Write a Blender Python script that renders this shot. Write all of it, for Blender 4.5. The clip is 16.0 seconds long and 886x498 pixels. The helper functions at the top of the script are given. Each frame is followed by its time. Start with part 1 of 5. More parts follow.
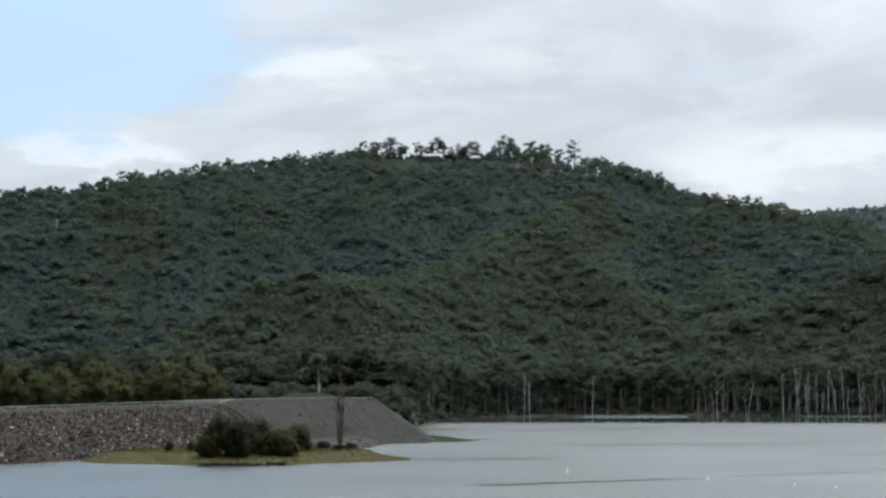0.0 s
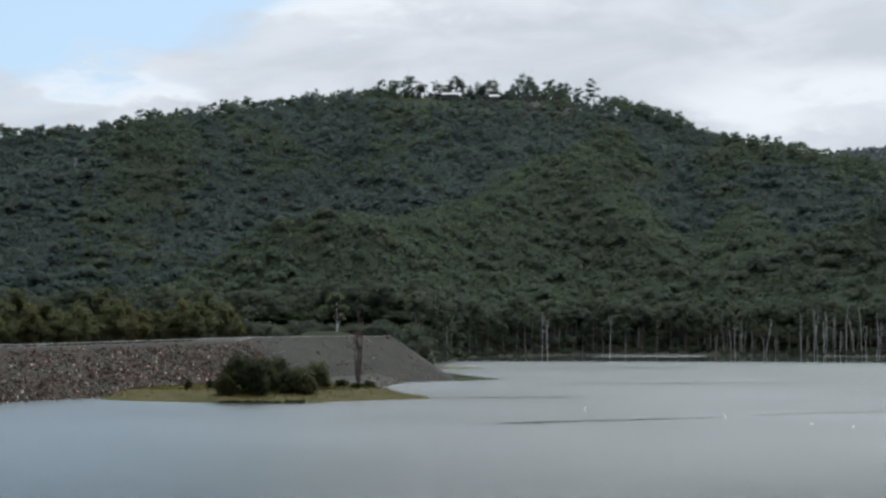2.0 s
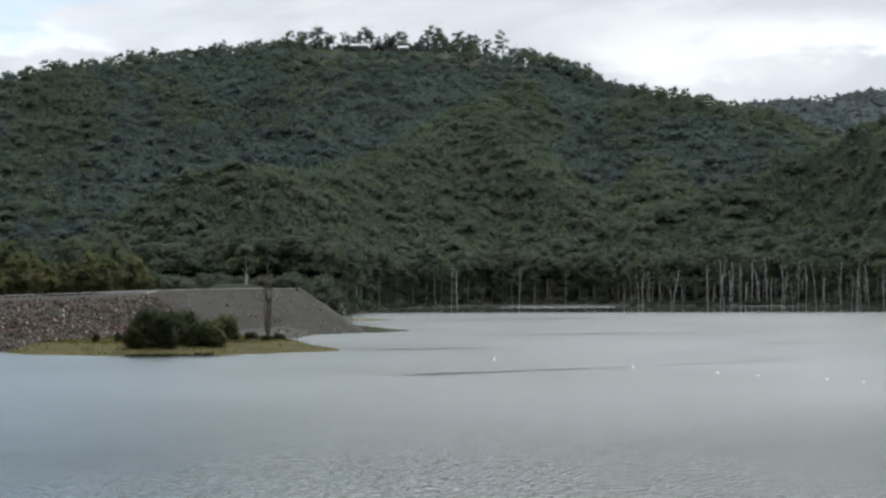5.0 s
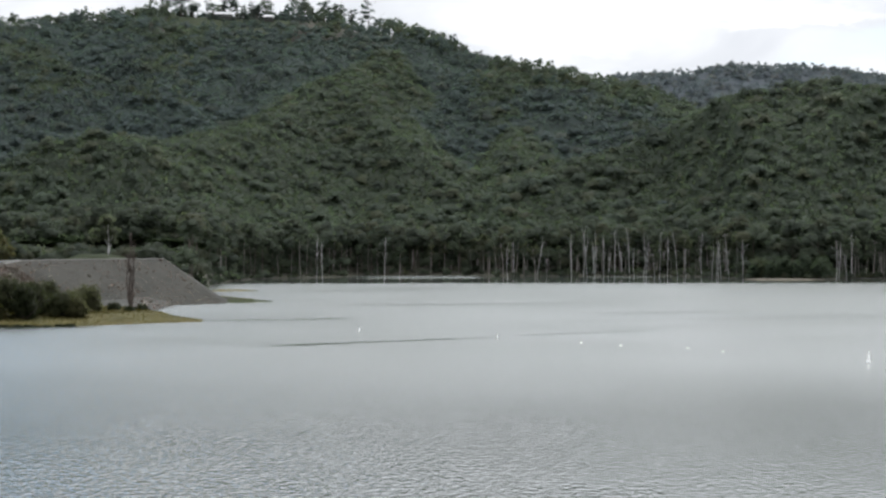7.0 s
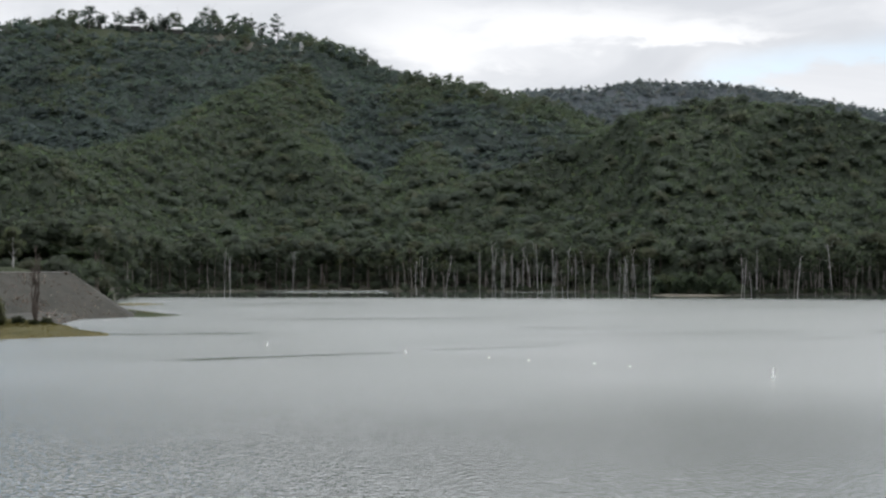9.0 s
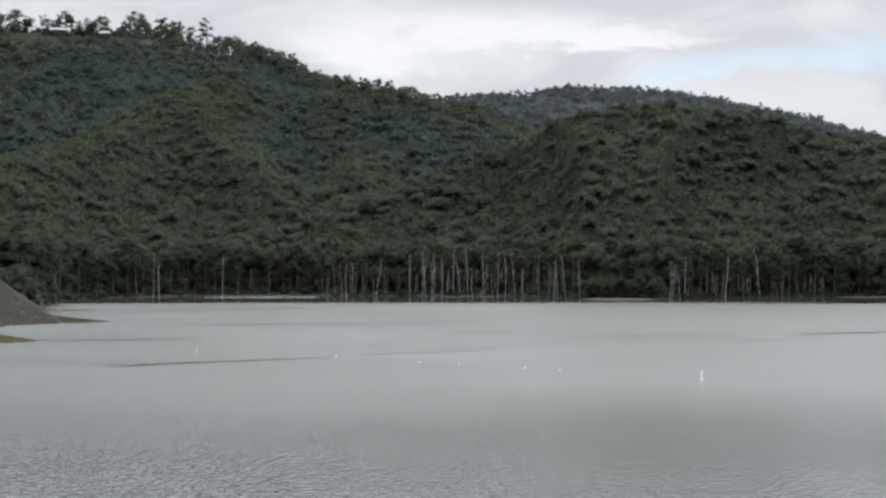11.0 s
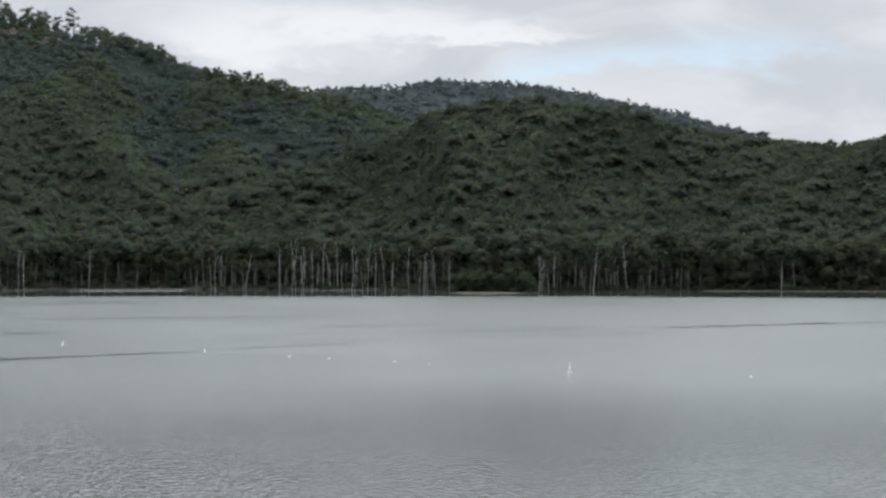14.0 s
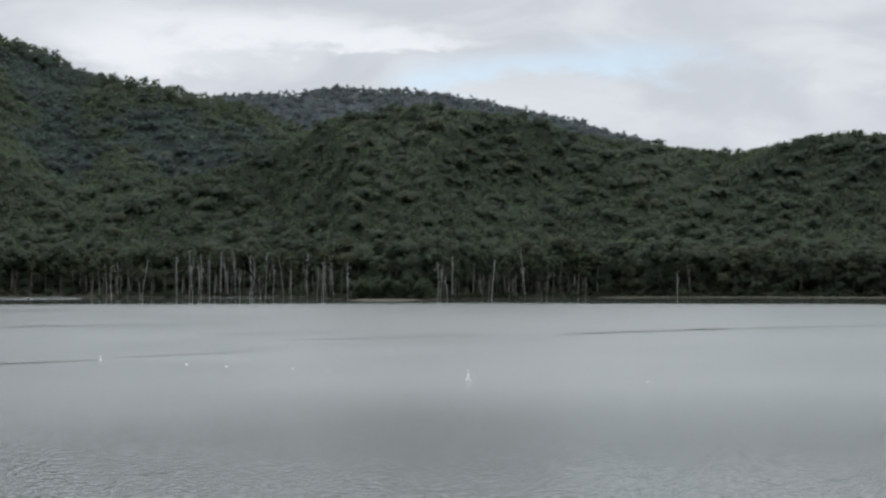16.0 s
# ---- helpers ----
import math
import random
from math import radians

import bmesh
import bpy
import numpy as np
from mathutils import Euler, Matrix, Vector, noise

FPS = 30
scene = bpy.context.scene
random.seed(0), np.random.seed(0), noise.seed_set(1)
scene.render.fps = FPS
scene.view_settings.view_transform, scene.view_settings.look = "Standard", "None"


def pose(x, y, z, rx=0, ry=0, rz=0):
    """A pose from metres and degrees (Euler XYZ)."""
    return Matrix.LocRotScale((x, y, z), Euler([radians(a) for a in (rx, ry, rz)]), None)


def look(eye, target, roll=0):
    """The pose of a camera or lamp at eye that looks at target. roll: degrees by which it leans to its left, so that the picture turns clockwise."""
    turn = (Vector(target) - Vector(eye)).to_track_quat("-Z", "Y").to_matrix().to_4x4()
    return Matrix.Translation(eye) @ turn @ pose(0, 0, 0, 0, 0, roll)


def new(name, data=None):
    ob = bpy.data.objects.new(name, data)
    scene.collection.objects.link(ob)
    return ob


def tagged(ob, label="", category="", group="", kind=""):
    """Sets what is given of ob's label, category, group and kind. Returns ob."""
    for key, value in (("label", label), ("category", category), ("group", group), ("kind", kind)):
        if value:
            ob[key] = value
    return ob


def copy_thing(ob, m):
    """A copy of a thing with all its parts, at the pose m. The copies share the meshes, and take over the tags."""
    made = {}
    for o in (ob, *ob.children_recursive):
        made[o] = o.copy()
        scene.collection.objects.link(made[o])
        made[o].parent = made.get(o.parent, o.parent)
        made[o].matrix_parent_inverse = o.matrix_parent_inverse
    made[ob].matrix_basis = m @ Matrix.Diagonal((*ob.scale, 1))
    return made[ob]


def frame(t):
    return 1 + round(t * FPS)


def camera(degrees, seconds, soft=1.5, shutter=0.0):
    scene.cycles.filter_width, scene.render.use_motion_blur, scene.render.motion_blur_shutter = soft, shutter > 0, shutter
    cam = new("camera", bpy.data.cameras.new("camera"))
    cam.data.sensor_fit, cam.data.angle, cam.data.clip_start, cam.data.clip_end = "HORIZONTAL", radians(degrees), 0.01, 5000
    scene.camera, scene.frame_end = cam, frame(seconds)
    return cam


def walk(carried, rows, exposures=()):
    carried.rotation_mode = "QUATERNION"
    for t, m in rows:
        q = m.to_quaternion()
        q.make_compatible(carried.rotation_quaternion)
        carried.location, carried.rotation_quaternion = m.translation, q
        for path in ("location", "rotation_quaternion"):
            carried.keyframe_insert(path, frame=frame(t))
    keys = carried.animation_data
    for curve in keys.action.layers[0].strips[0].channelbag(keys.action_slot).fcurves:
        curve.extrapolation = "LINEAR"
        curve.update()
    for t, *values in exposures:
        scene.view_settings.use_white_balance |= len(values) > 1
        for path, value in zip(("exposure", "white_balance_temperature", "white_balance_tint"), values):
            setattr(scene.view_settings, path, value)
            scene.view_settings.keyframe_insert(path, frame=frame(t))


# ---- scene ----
# ---------------------------------------------------------------- camera
EYE = (0.0, 0.0, 19.0)
cam = camera(28.3, 16.0, soft=2.6)
PAN = [  # seconds, pan to the right of north, tilt up, lean
    (0.0, 0.0, 4.4, -0.17), (0.5, -0.09, 3.83, -0.08), (1.0, -0.15, 3.46, -0.08), (1.5, -0.37, 3.0, -0.03),
    (2.0, -0.6, 2.41, -0.01), (2.5, -1.15, 2.0, 0.04), (3.0, -1.34, 1.69, 0.17), (3.5, -0.95, 1.77, 0.24),
    (4.0, 0.16, 1.63, 0.04), (6.5, 5.51, -0.17, -0.21), (7.0, 6.73, -0.14, -0.14), (7.5, 7.81, 0.0, 0.08),
    (8.0, 8.52, 0.22, 0.14), (8.5, 9.11, 0.36, 0.18), (9.0, 9.7, 0.34, 0.14), (11.5, 12.67, 0.49, -0.01),
    (12.0, 13.43, 0.37, 0.04), (12.5, 14.12, 0.36, 0.05), (13.0, 14.8, 0.35, 0.03), (13.5, 15.44, 0.35, 0.01),
    (14.0, 16.21, 0.29, 0.09), (14.5, 17.11, 0.19, 0.15), (15.0, 18.02, 0.31, 0.21), (15.5, 18.84, 0.47, 0.17),
    (16.0, 19.52, 0.52, -0.02)]


def heading(pan, tilt):
    p, t = radians(pan), radians(tilt)
    return Vector((math.sin(p) * math.cos(t), math.cos(p) * math.cos(t), math.sin(t)))


walk(cam, [(t, look(EYE, Vector(EYE) + 100 * heading(p, e), r)) for t, p, e, r in PAN],
     exposures=[(0.0, 0.18, 6130, 8), (0.5, 0.36, 6130, 8), (1.0, 0.33, 6130, 8), (1.5, 0.33, 6150, 8), (2.0, 0.13, 6160, 8), (2.5, 0.26, 6170, 8), (3.0, 0.13, 6180, 8), (4.2, 0.15, 6250, 8), (6.3, 0.7, 6420, 10), (7.0, 0.58, 6450, 10), (8.0, 0.42, 6500, 10),
                (9.0, 0.35, 6500, 10), (11.5, 0.2, 6450, 10), (12.5, 0.17, 6400, 9), (16.0, 0.1, 6300, 9)])

# ---------------------------------------------------------------- sky and sun
SUN_PAN, SUN_UP = 23.0, 54.0
sun = new("sun", bpy.data.lights.new("sun", "SUN"))
sun.data.energy, sun.data.angle, sun.data.color = 1.3, radians(25), (1.0, 0.96, 0.9)
sun.matrix_world = look(Vector((0, 0, 300)) + 200 * heading(SUN_PAN, SUN_UP), (0, 0, 300))


class Nodes:
    """Short-hand for building a node tree."""

    def __init__(self, tree):
        self.tree = tree
        tree.nodes.clear()

    def add(self, kind):
        return self.tree.nodes.new(kind)

    def put(self, socket, value):
        if hasattr(value, "is_linked"):
            self.tree.links.new(value, socket)
        else:
            socket.default_value = value

    def math(self, op, a, b=0.0, c=0.0, clamp=False):
        n = self.add("ShaderNodeMath")
        n.operation = op
        n.use_clamp = clamp
        for s, v in zip(n.inputs, (a, b, c)):
            self.put(s, v)
        return n.outputs[0]

    def noise(self, vector, scale, detail=4.0, rough=0.55, distortion=0.0):
        n = self.add("ShaderNodeTexNoise")
        self.put(n.inputs["Vector"], vector)
        n.inputs["Scale"].default_value, n.inputs["Detail"].default_value = scale, detail
        n.inputs["Roughness"].default_value, n.inputs["Distortion"].default_value = rough, distortion
        return n.outputs["Fac"]

    def span(self, value, a, b, lo=0.0, hi=1.0):
        n = self.add("ShaderNodeMapRange")
        n.interpolation_type = "SMOOTHSTEP"
        for s, v in zip(n.inputs, (value, a, b, lo, hi)):
            self.put(s, v)
        return n.outputs[0]

    def mix(self, fac, a, b, blend="MIX"):
        n = self.add("ShaderNodeMix")
        n.data_type, n.blend_type = "RGBA", blend
        self.put(n.inputs[0], fac)
        for s, v in ((n.inputs[6], a), (n.inputs[7], b)):
            self.put(s, (*v, 1.0) if isinstance(v, tuple) and len(v) == 3 else v)
        return n.outputs[2]

    def xyz(self, x, y, z):
        n = self.add("ShaderNodeCombineXYZ")
        for s, v in zip(n.inputs, (x, y, z)):
            self.put(s, v)
        return n.outputs[0]


def make_sky():
    world = bpy.data.worlds.new("world")
    scene.world = world
    world.use_nodes = True
    n = Nodes(world.node_tree)
    way = n.add("ShaderNodeTexCoord").outputs["Generated"]
    sep = n.add("ShaderNodeSeparateXYZ")
    n.put(sep.inputs[0], way)
    pan = n.math("MULTIPLY", n.math("ARCTAN2", sep.outputs[0], sep.outputs[1]), 57.2958)
    up = n.math("MULTIPLY", n.math("ARCSINE", sep.outputs[2]), 57.2958)
    sky = n.add("ShaderNodeTexSky")
    sky.sky_type, sky.sun_disc, sky.sun_elevation, sky.sun_rotation = "NISHITA", False, radians(SUN_UP), radians(SUN_PAN)
    blue = n.mix(0.62, n.mix(1.0, sky.outputs[0], (0.115, 0.115, 0.115), "MULTIPLY"), (0.55, 0.7, 0.865))
    flat = n.xyz(n.math("MULTIPLY", pan, 0.35), up, 0.0)
    soft = n.noise(flat, 0.42, 5.0, 0.55, 0.6)
    fine = n.noise(flat, 1.1, 6.0, 0.6, 0.3)
    wob_x = n.math("MULTIPLY", n.math("SUBTRACT", soft, 0.5), 7.0)
    wob_y = n.math("MULTIPLY", n.math("SUBTRACT", fine, 0.5), 2.2)

    def patch(at_pan, at_up, wide, high):
        dx = n.math("DIVIDE", n.math("SUBTRACT", n.math("ADD", pan, wob_x), at_pan), wide)
        dy = n.math("DIVIDE", n.math("SUBTRACT", n.math("ADD", up, wob_y), at_up), high)
        return n.math("EXPONENT", n.math("MULTIPLY", n.math("ADD", n.math("MULTIPLY", dx, dx), n.math("MULTIPLY", dy, dy)), -1.0))

    def total(rows):
        out = 0.0
        for at_pan, at_up, wide, high, gain in rows:
            out = n.math("MULTIPLY_ADD", patch(at_pan, at_up, wide, high), gain, out)
        return out

    gaps = total([(-14.5, 11.2, 5.6, 2.6, 1.6), (-21, 21, 15, 11, 1.5), (8.5, 10.2, 2.2, 0.5, 0.3), (25.5, 6.7, 4.2, 0.9, 0.47),
                  (20.5, 6.2, 3.4, 0.7, 0.4), (34, 13, 8, 2, 0.5)])
    bright = total([(-4.3, 10.4, 3.0, 0.75, 1.0), (-11.2, 7.5, 2.6, 0.55, 1.7), (9.0, 6.9, 3.0, 0.6, 0.6), (13.2, 7.6, 4.2, 0.8, 1.0),
                    (18.0, 7.3, 3.0, 0.35, 0.8), (11.0, 6.2, 2.5, 0.5, 0.7), (33, 5.8, 3, 0.8, 0.5), (3, 10.8, 6, 2.2, 0.5)])
    grey = n.mix(n.span(soft, 0.35, 0.68), (0.57, 0.59, 0.625), (0.69, 0.705, 0.735))
    grey = n.mix(n.span(n.math("MULTIPLY", fine, bright), 0.1, 0.55), grey, (0.81, 0.82, 0.84))
    aim = n.add("ShaderNodeVectorMath")
    aim.operation = "DOT_PRODUCT"
    n.put(aim.inputs[0], way)
    aim.inputs[1].default_value = heading(SUN_PAN, SUN_UP)
    lift = n.math("ADD", n.span(up, 9.5, 30.0, 1.0, 1.95), n.span(aim.outputs["Value"], 0.7, 1.0, 0.0, 3.4))
    grey = n.mix(1.0, grey, n.xyz(lift, lift, lift), "MULTIPLY")
    blue = n.mix(1.0, blue, n.xyz(lift, lift, lift), "MULTIPLY")
    hole = n.span(n.math("ADD", gaps, n.math("MULTIPLY", n.math("SUBTRACT", fine, 0.55), 0.7)), 0.12, 0.75)
    out = n.mix(hole, grey, blue)
    back = n.add("ShaderNodeBackground")
    n.put(back.inputs[0], out)
    back.inputs[1].default_value = 1.0
    n.tree.links.new(back.outputs[0], n.add("ShaderNodeOutputWorld").inputs[0])


make_sky()


# ---------------------------------------------------------------- materials
def material(name):
    m = bpy.data.materials.new(name)
    m.use_nodes = True
    n = Nodes(m.node_tree)
    shader = n.add("ShaderNodeBsdfPrincipled")
    n.out = n.add("ShaderNodeOutputMaterial")
    n.tree.links.new(shader.outputs[0], n.out.inputs[0])
    return m, n, shader, n.add("ShaderNodeTexCoord").outputs["Object"]


def bump(n, shader, height, strength, distance):
    b = n.add("ShaderNodeBump")
    n.put(b.inputs["Height"], height)
    b.inputs["Strength"].default_value, b.inputs["Distance"].default_value = strength, distance
    n.tree.links.new(b.outputs[0], shader.inputs["Normal"])


def leaf_material(name, dark, mid, light, patch_size, gloss=0.03, through_leaves=0.56):
    """Foliage: hue drifts from stand to stand, from tree to tree and from leaf clump to leaf clump."""
    m, n, s, co = material(name)
    geo = n.add("ShaderNodeNewGeometry")
    place = geo.outputs["Position"]
    tree = n.add("ShaderNodeAttribute")
    tree.attribute_name = "tree"
    own = n.math("FRACT", n.math("ADD", tree.outputs["Fac"], n.add("ShaderNodeObjectInfo").outputs["Random"]))
    trees = n.noise(place, 1.0 / patch_size, 2.0, 0.5)
    stand = n.noise(place, 1.0 / 140.0, 3.0, 0.5)
    one = n.mix(n.math("MULTIPLY_ADD", own, 0.7, n.span(trees, 0.34, 0.66, 0.0, 0.3)), dark, light)
    two = n.mix(n.span(stand, 0.3, 0.75, 0.0, 0.6), one, mid)
    rusty = n.span(n.math("FRACT", n.math("MULTIPLY", own, 7.31)), 0.68, 0.95, 0.0, 0.42)
    two = n.mix(rusty, two, n.mix(1.0, two, (1.28, 0.98, 0.74), "MULTIPLY"))
    leaf = n.math("MULTIPLY_ADD", geo.outputs["Random Per Island"], 0.26, 0.74)
    leaf = n.math("MULTIPLY_ADD", n.noise(place, 0.8, 3.0, 0.65), 0.26, leaf)
    leaf = n.math("MULTIPLY", leaf, n.span(n.noise(place, 1.0 / 55.0, 3.0, 0.6), 0.34, 0.68, 0.85, 1.15))
    tint = n.mix(1.0, two, n.xyz(leaf, leaf, leaf), "MULTIPLY")
    n.put(s.inputs["Base Color"], tint)
    # light that comes through the leaves
    through_leaf = n.add("ShaderNodeBsdfTranslucent")
    n.put(through_leaf.inputs["Color"], n.mix(1.0, tint, (1.15, 1.3, 0.9), "MULTIPLY"))
    both = n.add("ShaderNodeMixShader")
    both.inputs[0].default_value = through_leaves
    n.tree.links.new(s.outputs[0], both.inputs[1])
    n.tree.links.new(through_leaf.outputs[0], both.inputs[2])
    n.tree.links.new(both.outputs[0], n.out.inputs[0])
    s.inputs["Roughness"].default_value = 0.62
    s.inputs["Specular IOR Level"].default_value = gloss
    return m


def speckle(name, a, b, scale, rough=0.85, relief=0.0, size=1.0, per_thing=0.0):
    """A matt natural surface in two tones with grain and optional shift from piece to piece."""
    m, n, s, co = material(name)
    big = n.noise(co, scale, 5.0, 0.6)
    small = n.noise(co, scale * 9.0, 3.0, 0.6)
    tone = n.math("ADD", n.math("MULTIPLY", big, 0.65), n.math("MULTIPLY", small, 0.35))
    col = n.mix(n.span(tone, 0.32, 0.68), a, b)
    if per_thing:
        info = n.add("ShaderNodeObjectInfo").outputs["Random"]
        geo = n.add("ShaderNodeNewGeometry").outputs["Random Per Island"]
        k = n.math("FRACT", n.math("ADD", info, geo))
        v = n.math("MULTIPLY_ADD", k, per_thing, 1.0 - per_thing / 2)
        col = n.mix(1.0, col, n.xyz(v, v, v), "MULTIPLY")
    n.put(s.inputs["Base Color"], col)
    s.inputs["Roughness"].default_value = rough
    s.inputs["Specular IOR Level"].default_value = 0.2
    if relief:
        bump(n, s, tone, relief, size)
    return m


def rock_material(name, tones, size):
    m, n, s, co = material(name)
    info = n.add("ShaderNodeObjectInfo").outputs["Random"]
    geo = n.add("ShaderNodeNewGeometry")
    k = n.math("FRACT", n.math("ADD", info, geo.outputs["Random Per Island"]))
    ramp = n.add("ShaderNodeValToRGB")
    ramp.color_ramp.interpolation = "LINEAR"
    el = ramp.color_ramp.elements
    el[0].position, el[0].color = 0.0, (*tones[0][1], 1)
    el[1].position, el[1].color = 1.0, (*tones[-1][1], 1)
    for at, col in tones[1:-1]:
        e = el.new(at)
        e.color = (*col, 1)
    n.put(ramp.inputs[0], k)
    grain = n.noise(geo.outputs["Position"], 1.0 / size, 4.0, 0.6)
    v = n.math("MULTIPLY_ADD", grain, 0.7, 0.65)
    drift = n.math("MULTIPLY_ADD", n.noise(geo.outputs["Position"], 0.05, 3.0, 0.5), 0.6, 0.7)
    earth = n.mix(n.span(n.noise(geo.outputs["Position"], 0.12, 4.0, 0.6), 0.38, 0.62), (1.0, 1.0, 0.92), (1.2, 0.95, 0.86))
    v = n.math("MULTIPLY", v, drift)
    n.put(s.inputs["Base Color"], n.mix(1.0, n.mix(1.0, ramp.outputs[0], earth, "MULTIPLY"), n.xyz(v, v, v), "MULTIPLY"))
    s.inputs["Roughness"].default_value = 0.9
    s.inputs["Specular IOR Level"].default_value = 0.15
    bump(n, s, grain, 0.6, 0.15)
    return m


def water_material():
    m, n, s, co = material("lake_water")
    sep = n.add("ShaderNodeSeparateXYZ")
    n.put(sep.inputs[0], co)
    x, y = sep.outputs[0], sep.outputs[1]
    dist = n.math("SQRT", n.math("ADD", n.math("MULTIPLY", x, x), n.math("MULTIPLY", y, y)))
    # calm lee water along the far shore, broken by breezes
    lane = n.xyz(n.math("MULTIPLY", x, 0.004), n.math("MULTIPLY", y, 0.03), 0.0)
    breeze = n.noise(lane, 1.0, 3.0, 0.55)
    edge = n.math("MULTIPLY_ADD", n.math("SUBTRACT", breeze, 0.5), 60.0, dist)
    calm = n.span(edge, 852.0, 896.0)
    bearing = n.math("MULTIPLY", n.math("ARCTAN2", x, y), 57.2958)
    cove = n.math("MULTIPLY", n.math("MULTIPLY", n.span(bearing, 3.2, 5.0), n.span(bearing, 7.7, 8.2, 1.0, 0.0)), n.span(dist, 975.0, 992.0))
    reach = n.math("MULTIPLY", n.math("MULTIPLY", n.span(bearing, 11.1, 11.7), n.span(bearing, 13.4, 14.6, 1.0, 0.0)), n.math("MULTIPLY", n.span(dist, 1008.0, 1014.0), n.span(dist, 1032.0, 1040.0, 1.0, 0.0)))
    strip = n.math("MAXIMUM", cove, reach)
    calm = n.math("MULTIPLY", calm, n.math("MULTIPLY_ADD", strip, -0.9, 1.0))
    # long slicks in the open water
    long_lane = n.xyz(n.math("MULTIPLY", n.math("MULTIPLY_ADD", y, 0.25, x), 0.006), n.math("MULTIPLY", n.math("MULTIPLY_ADD", x, -0.12, y), 0.045), 3.0)
    lane_noise = n.noise(long_lane, 1.0, 4.0, 0.6)
    slick = n.math("MULTIPLY", n.span(lane_noise, 0.54, 0.74, 0.0, 0.32), n.span(dist, 260.0, 420.0))
    quiet = n.math("MAXIMUM", calm, slick)
    # wind lines where two breezes meet
    ragged = n.span(n.noise(n.xyz(n.math("MULTIPLY", x, 0.3), n.math("MULTIPLY", y, 0.45), 2.0), 1.0, 3.0, 0.6), 0.34, 0.56, 0.25, 1.0)
    for x0, y0, x1, y1, wide, full in ((2, 331, 54, 357, 4.2, 0.95), (57, 362, 95, 380, 3.0, 0.6), (185, 439, 262, 469, 5.5, 0.8), (255, 467, 330, 472, 5.0, 0.45),
                                       (-12, 446, 32, 451, 4.5, 1.0), (-64, 409, -28, 419, 5.0, 0.95), (-10, 396, 30, 404, 3.0, 0.25)):
        half = math.hypot(x1 - x0, y1 - y0) / 2
        cx, cy = (x1 - x0) / 2 / half, (y1 - y0) / 2 / half
        dx, dy = n.math("SUBTRACT", x, (x0 + x1) / 2), n.math("SUBTRACT", y, (y0 + y1) / 2)
        along = n.math("ABSOLUTE", n.math("MULTIPLY_ADD", dx, cx, n.math("MULTIPLY", dy, cy)))
        over = n.math("MULTIPLY_ADD", dy, cx, n.math("MULTIPLY", dx, -cy))
        over = n.math("ABSOLUTE", n.math("MULTIPLY_ADD", n.math("SUBTRACT", lane_noise, 0.5), 14.0, over))
        line = n.math("MULTIPLY", n.span(over, 0.0, wide, full, 0.0), n.span(along, half * 0.6, half, 1.0, 0.0))
        quiet = n.math("MAXIMUM", quiet, n.math("MULTIPLY", line, ragged))
    swell = n.noise(n.xyz(n.math("MULTIPLY", x, 1.4), n.math("MULTIPLY", y, 1.0), 0.0), 1.0, 1.0, 0.5)
    chop = n.noise(n.xyz(n.math("MULTIPLY", x, 2.6), n.math("MULTIPLY", y, 1.8), 5.0), 1.0, 2.0, 0.55)
    side = n.math("DIVIDE", n.math("SUBTRACT", bearing, 1.5), 8.0)
    squall = n.math("MULTIPLY", n.math("EXPONENT", n.math("MULTIPLY", n.math("MULTIPLY", side, side), -1.0)), n.span(dist, 150.0, 330.0, 1.0, 0.0))
    gusts = n.math("MULTIPLY_ADD", squall, 0.75, n.math("MULTIPLY", n.span(n.noise(co, 0.012, 3.0, 0.5), 0.3, 0.7, 0.4, 1.0), n.span(bearing, 8.0, 19.0, 1.0, 0.5)))
    height = n.math("MULTIPLY_ADD", chop, 0.2, swell)
    height = n.math("MULTIPLY", height, n.math("MULTIPLY", gusts, n.math("SUBTRACT", 1.0, quiet)))
    s.inputs["Base Color"].default_value = (0.054, 0.063, 0.056, 1)
    s.inputs["IOR"].default_value = 1.33
    s.inputs["Specular IOR Level"].default_value = 0.95
    open_water = n.span(dist, 110.0, 300.0, 0.07, 0.26)
    n.put(s.inputs["Roughness"], n.math("MULTIPLY_ADD", n.math("MULTIPLY", open_water, quiet), -0.88, open_water))
    bump(n, s, height, 1.0, 0.26)
    return m


LEAF_HILL = leaf_material("hill_leaves", (0.046, 0.058, 0.047), (0.055, 0.07, 0.053), (0.068, 0.085, 0.06), 13.0)
# haze on the main hill and ridge, put into the leaf colour as blue
LEAF_HAZE_BLUE = leaf_material("haze_blue_leaves", (0.046, 0.061, 0.063), (0.054, 0.071, 0.071), (0.066, 0.085, 0.08), 15.0)
# distance haze is put into this colour, paler and bluer than the nearer leaves
LEAF_FAR_HAZE = leaf_material("hazed_far_hill_leaves", (0.088, 0.104, 0.123), (0.093, 0.109, 0.127), (0.098, 0.115, 0.131), 20.0)
LEAF_SHORE = leaf_material("shore_leaves", (0.037, 0.046, 0.037), (0.046, 0.057, 0.042), (0.059, 0.071, 0.047), 8.0)
LEAF_WARM = leaf_material("warm_leaves", (0.04, 0.043, 0.024), (0.054, 0.056, 0.03), (0.074, 0.075, 0.038), 6.0)
LEAF_THICKET = leaf_material("thicket_leaves", (0.031, 0.042, 0.03), (0.038, 0.051, 0.034), (0.048, 0.063, 0.039), 4.0)
LEAF_BUSH = leaf_material("bush_leaves", (0.02, 0.025, 0.013), (0.029, 0.033, 0.017), (0.042, 0.045, 0.021), 3.0)
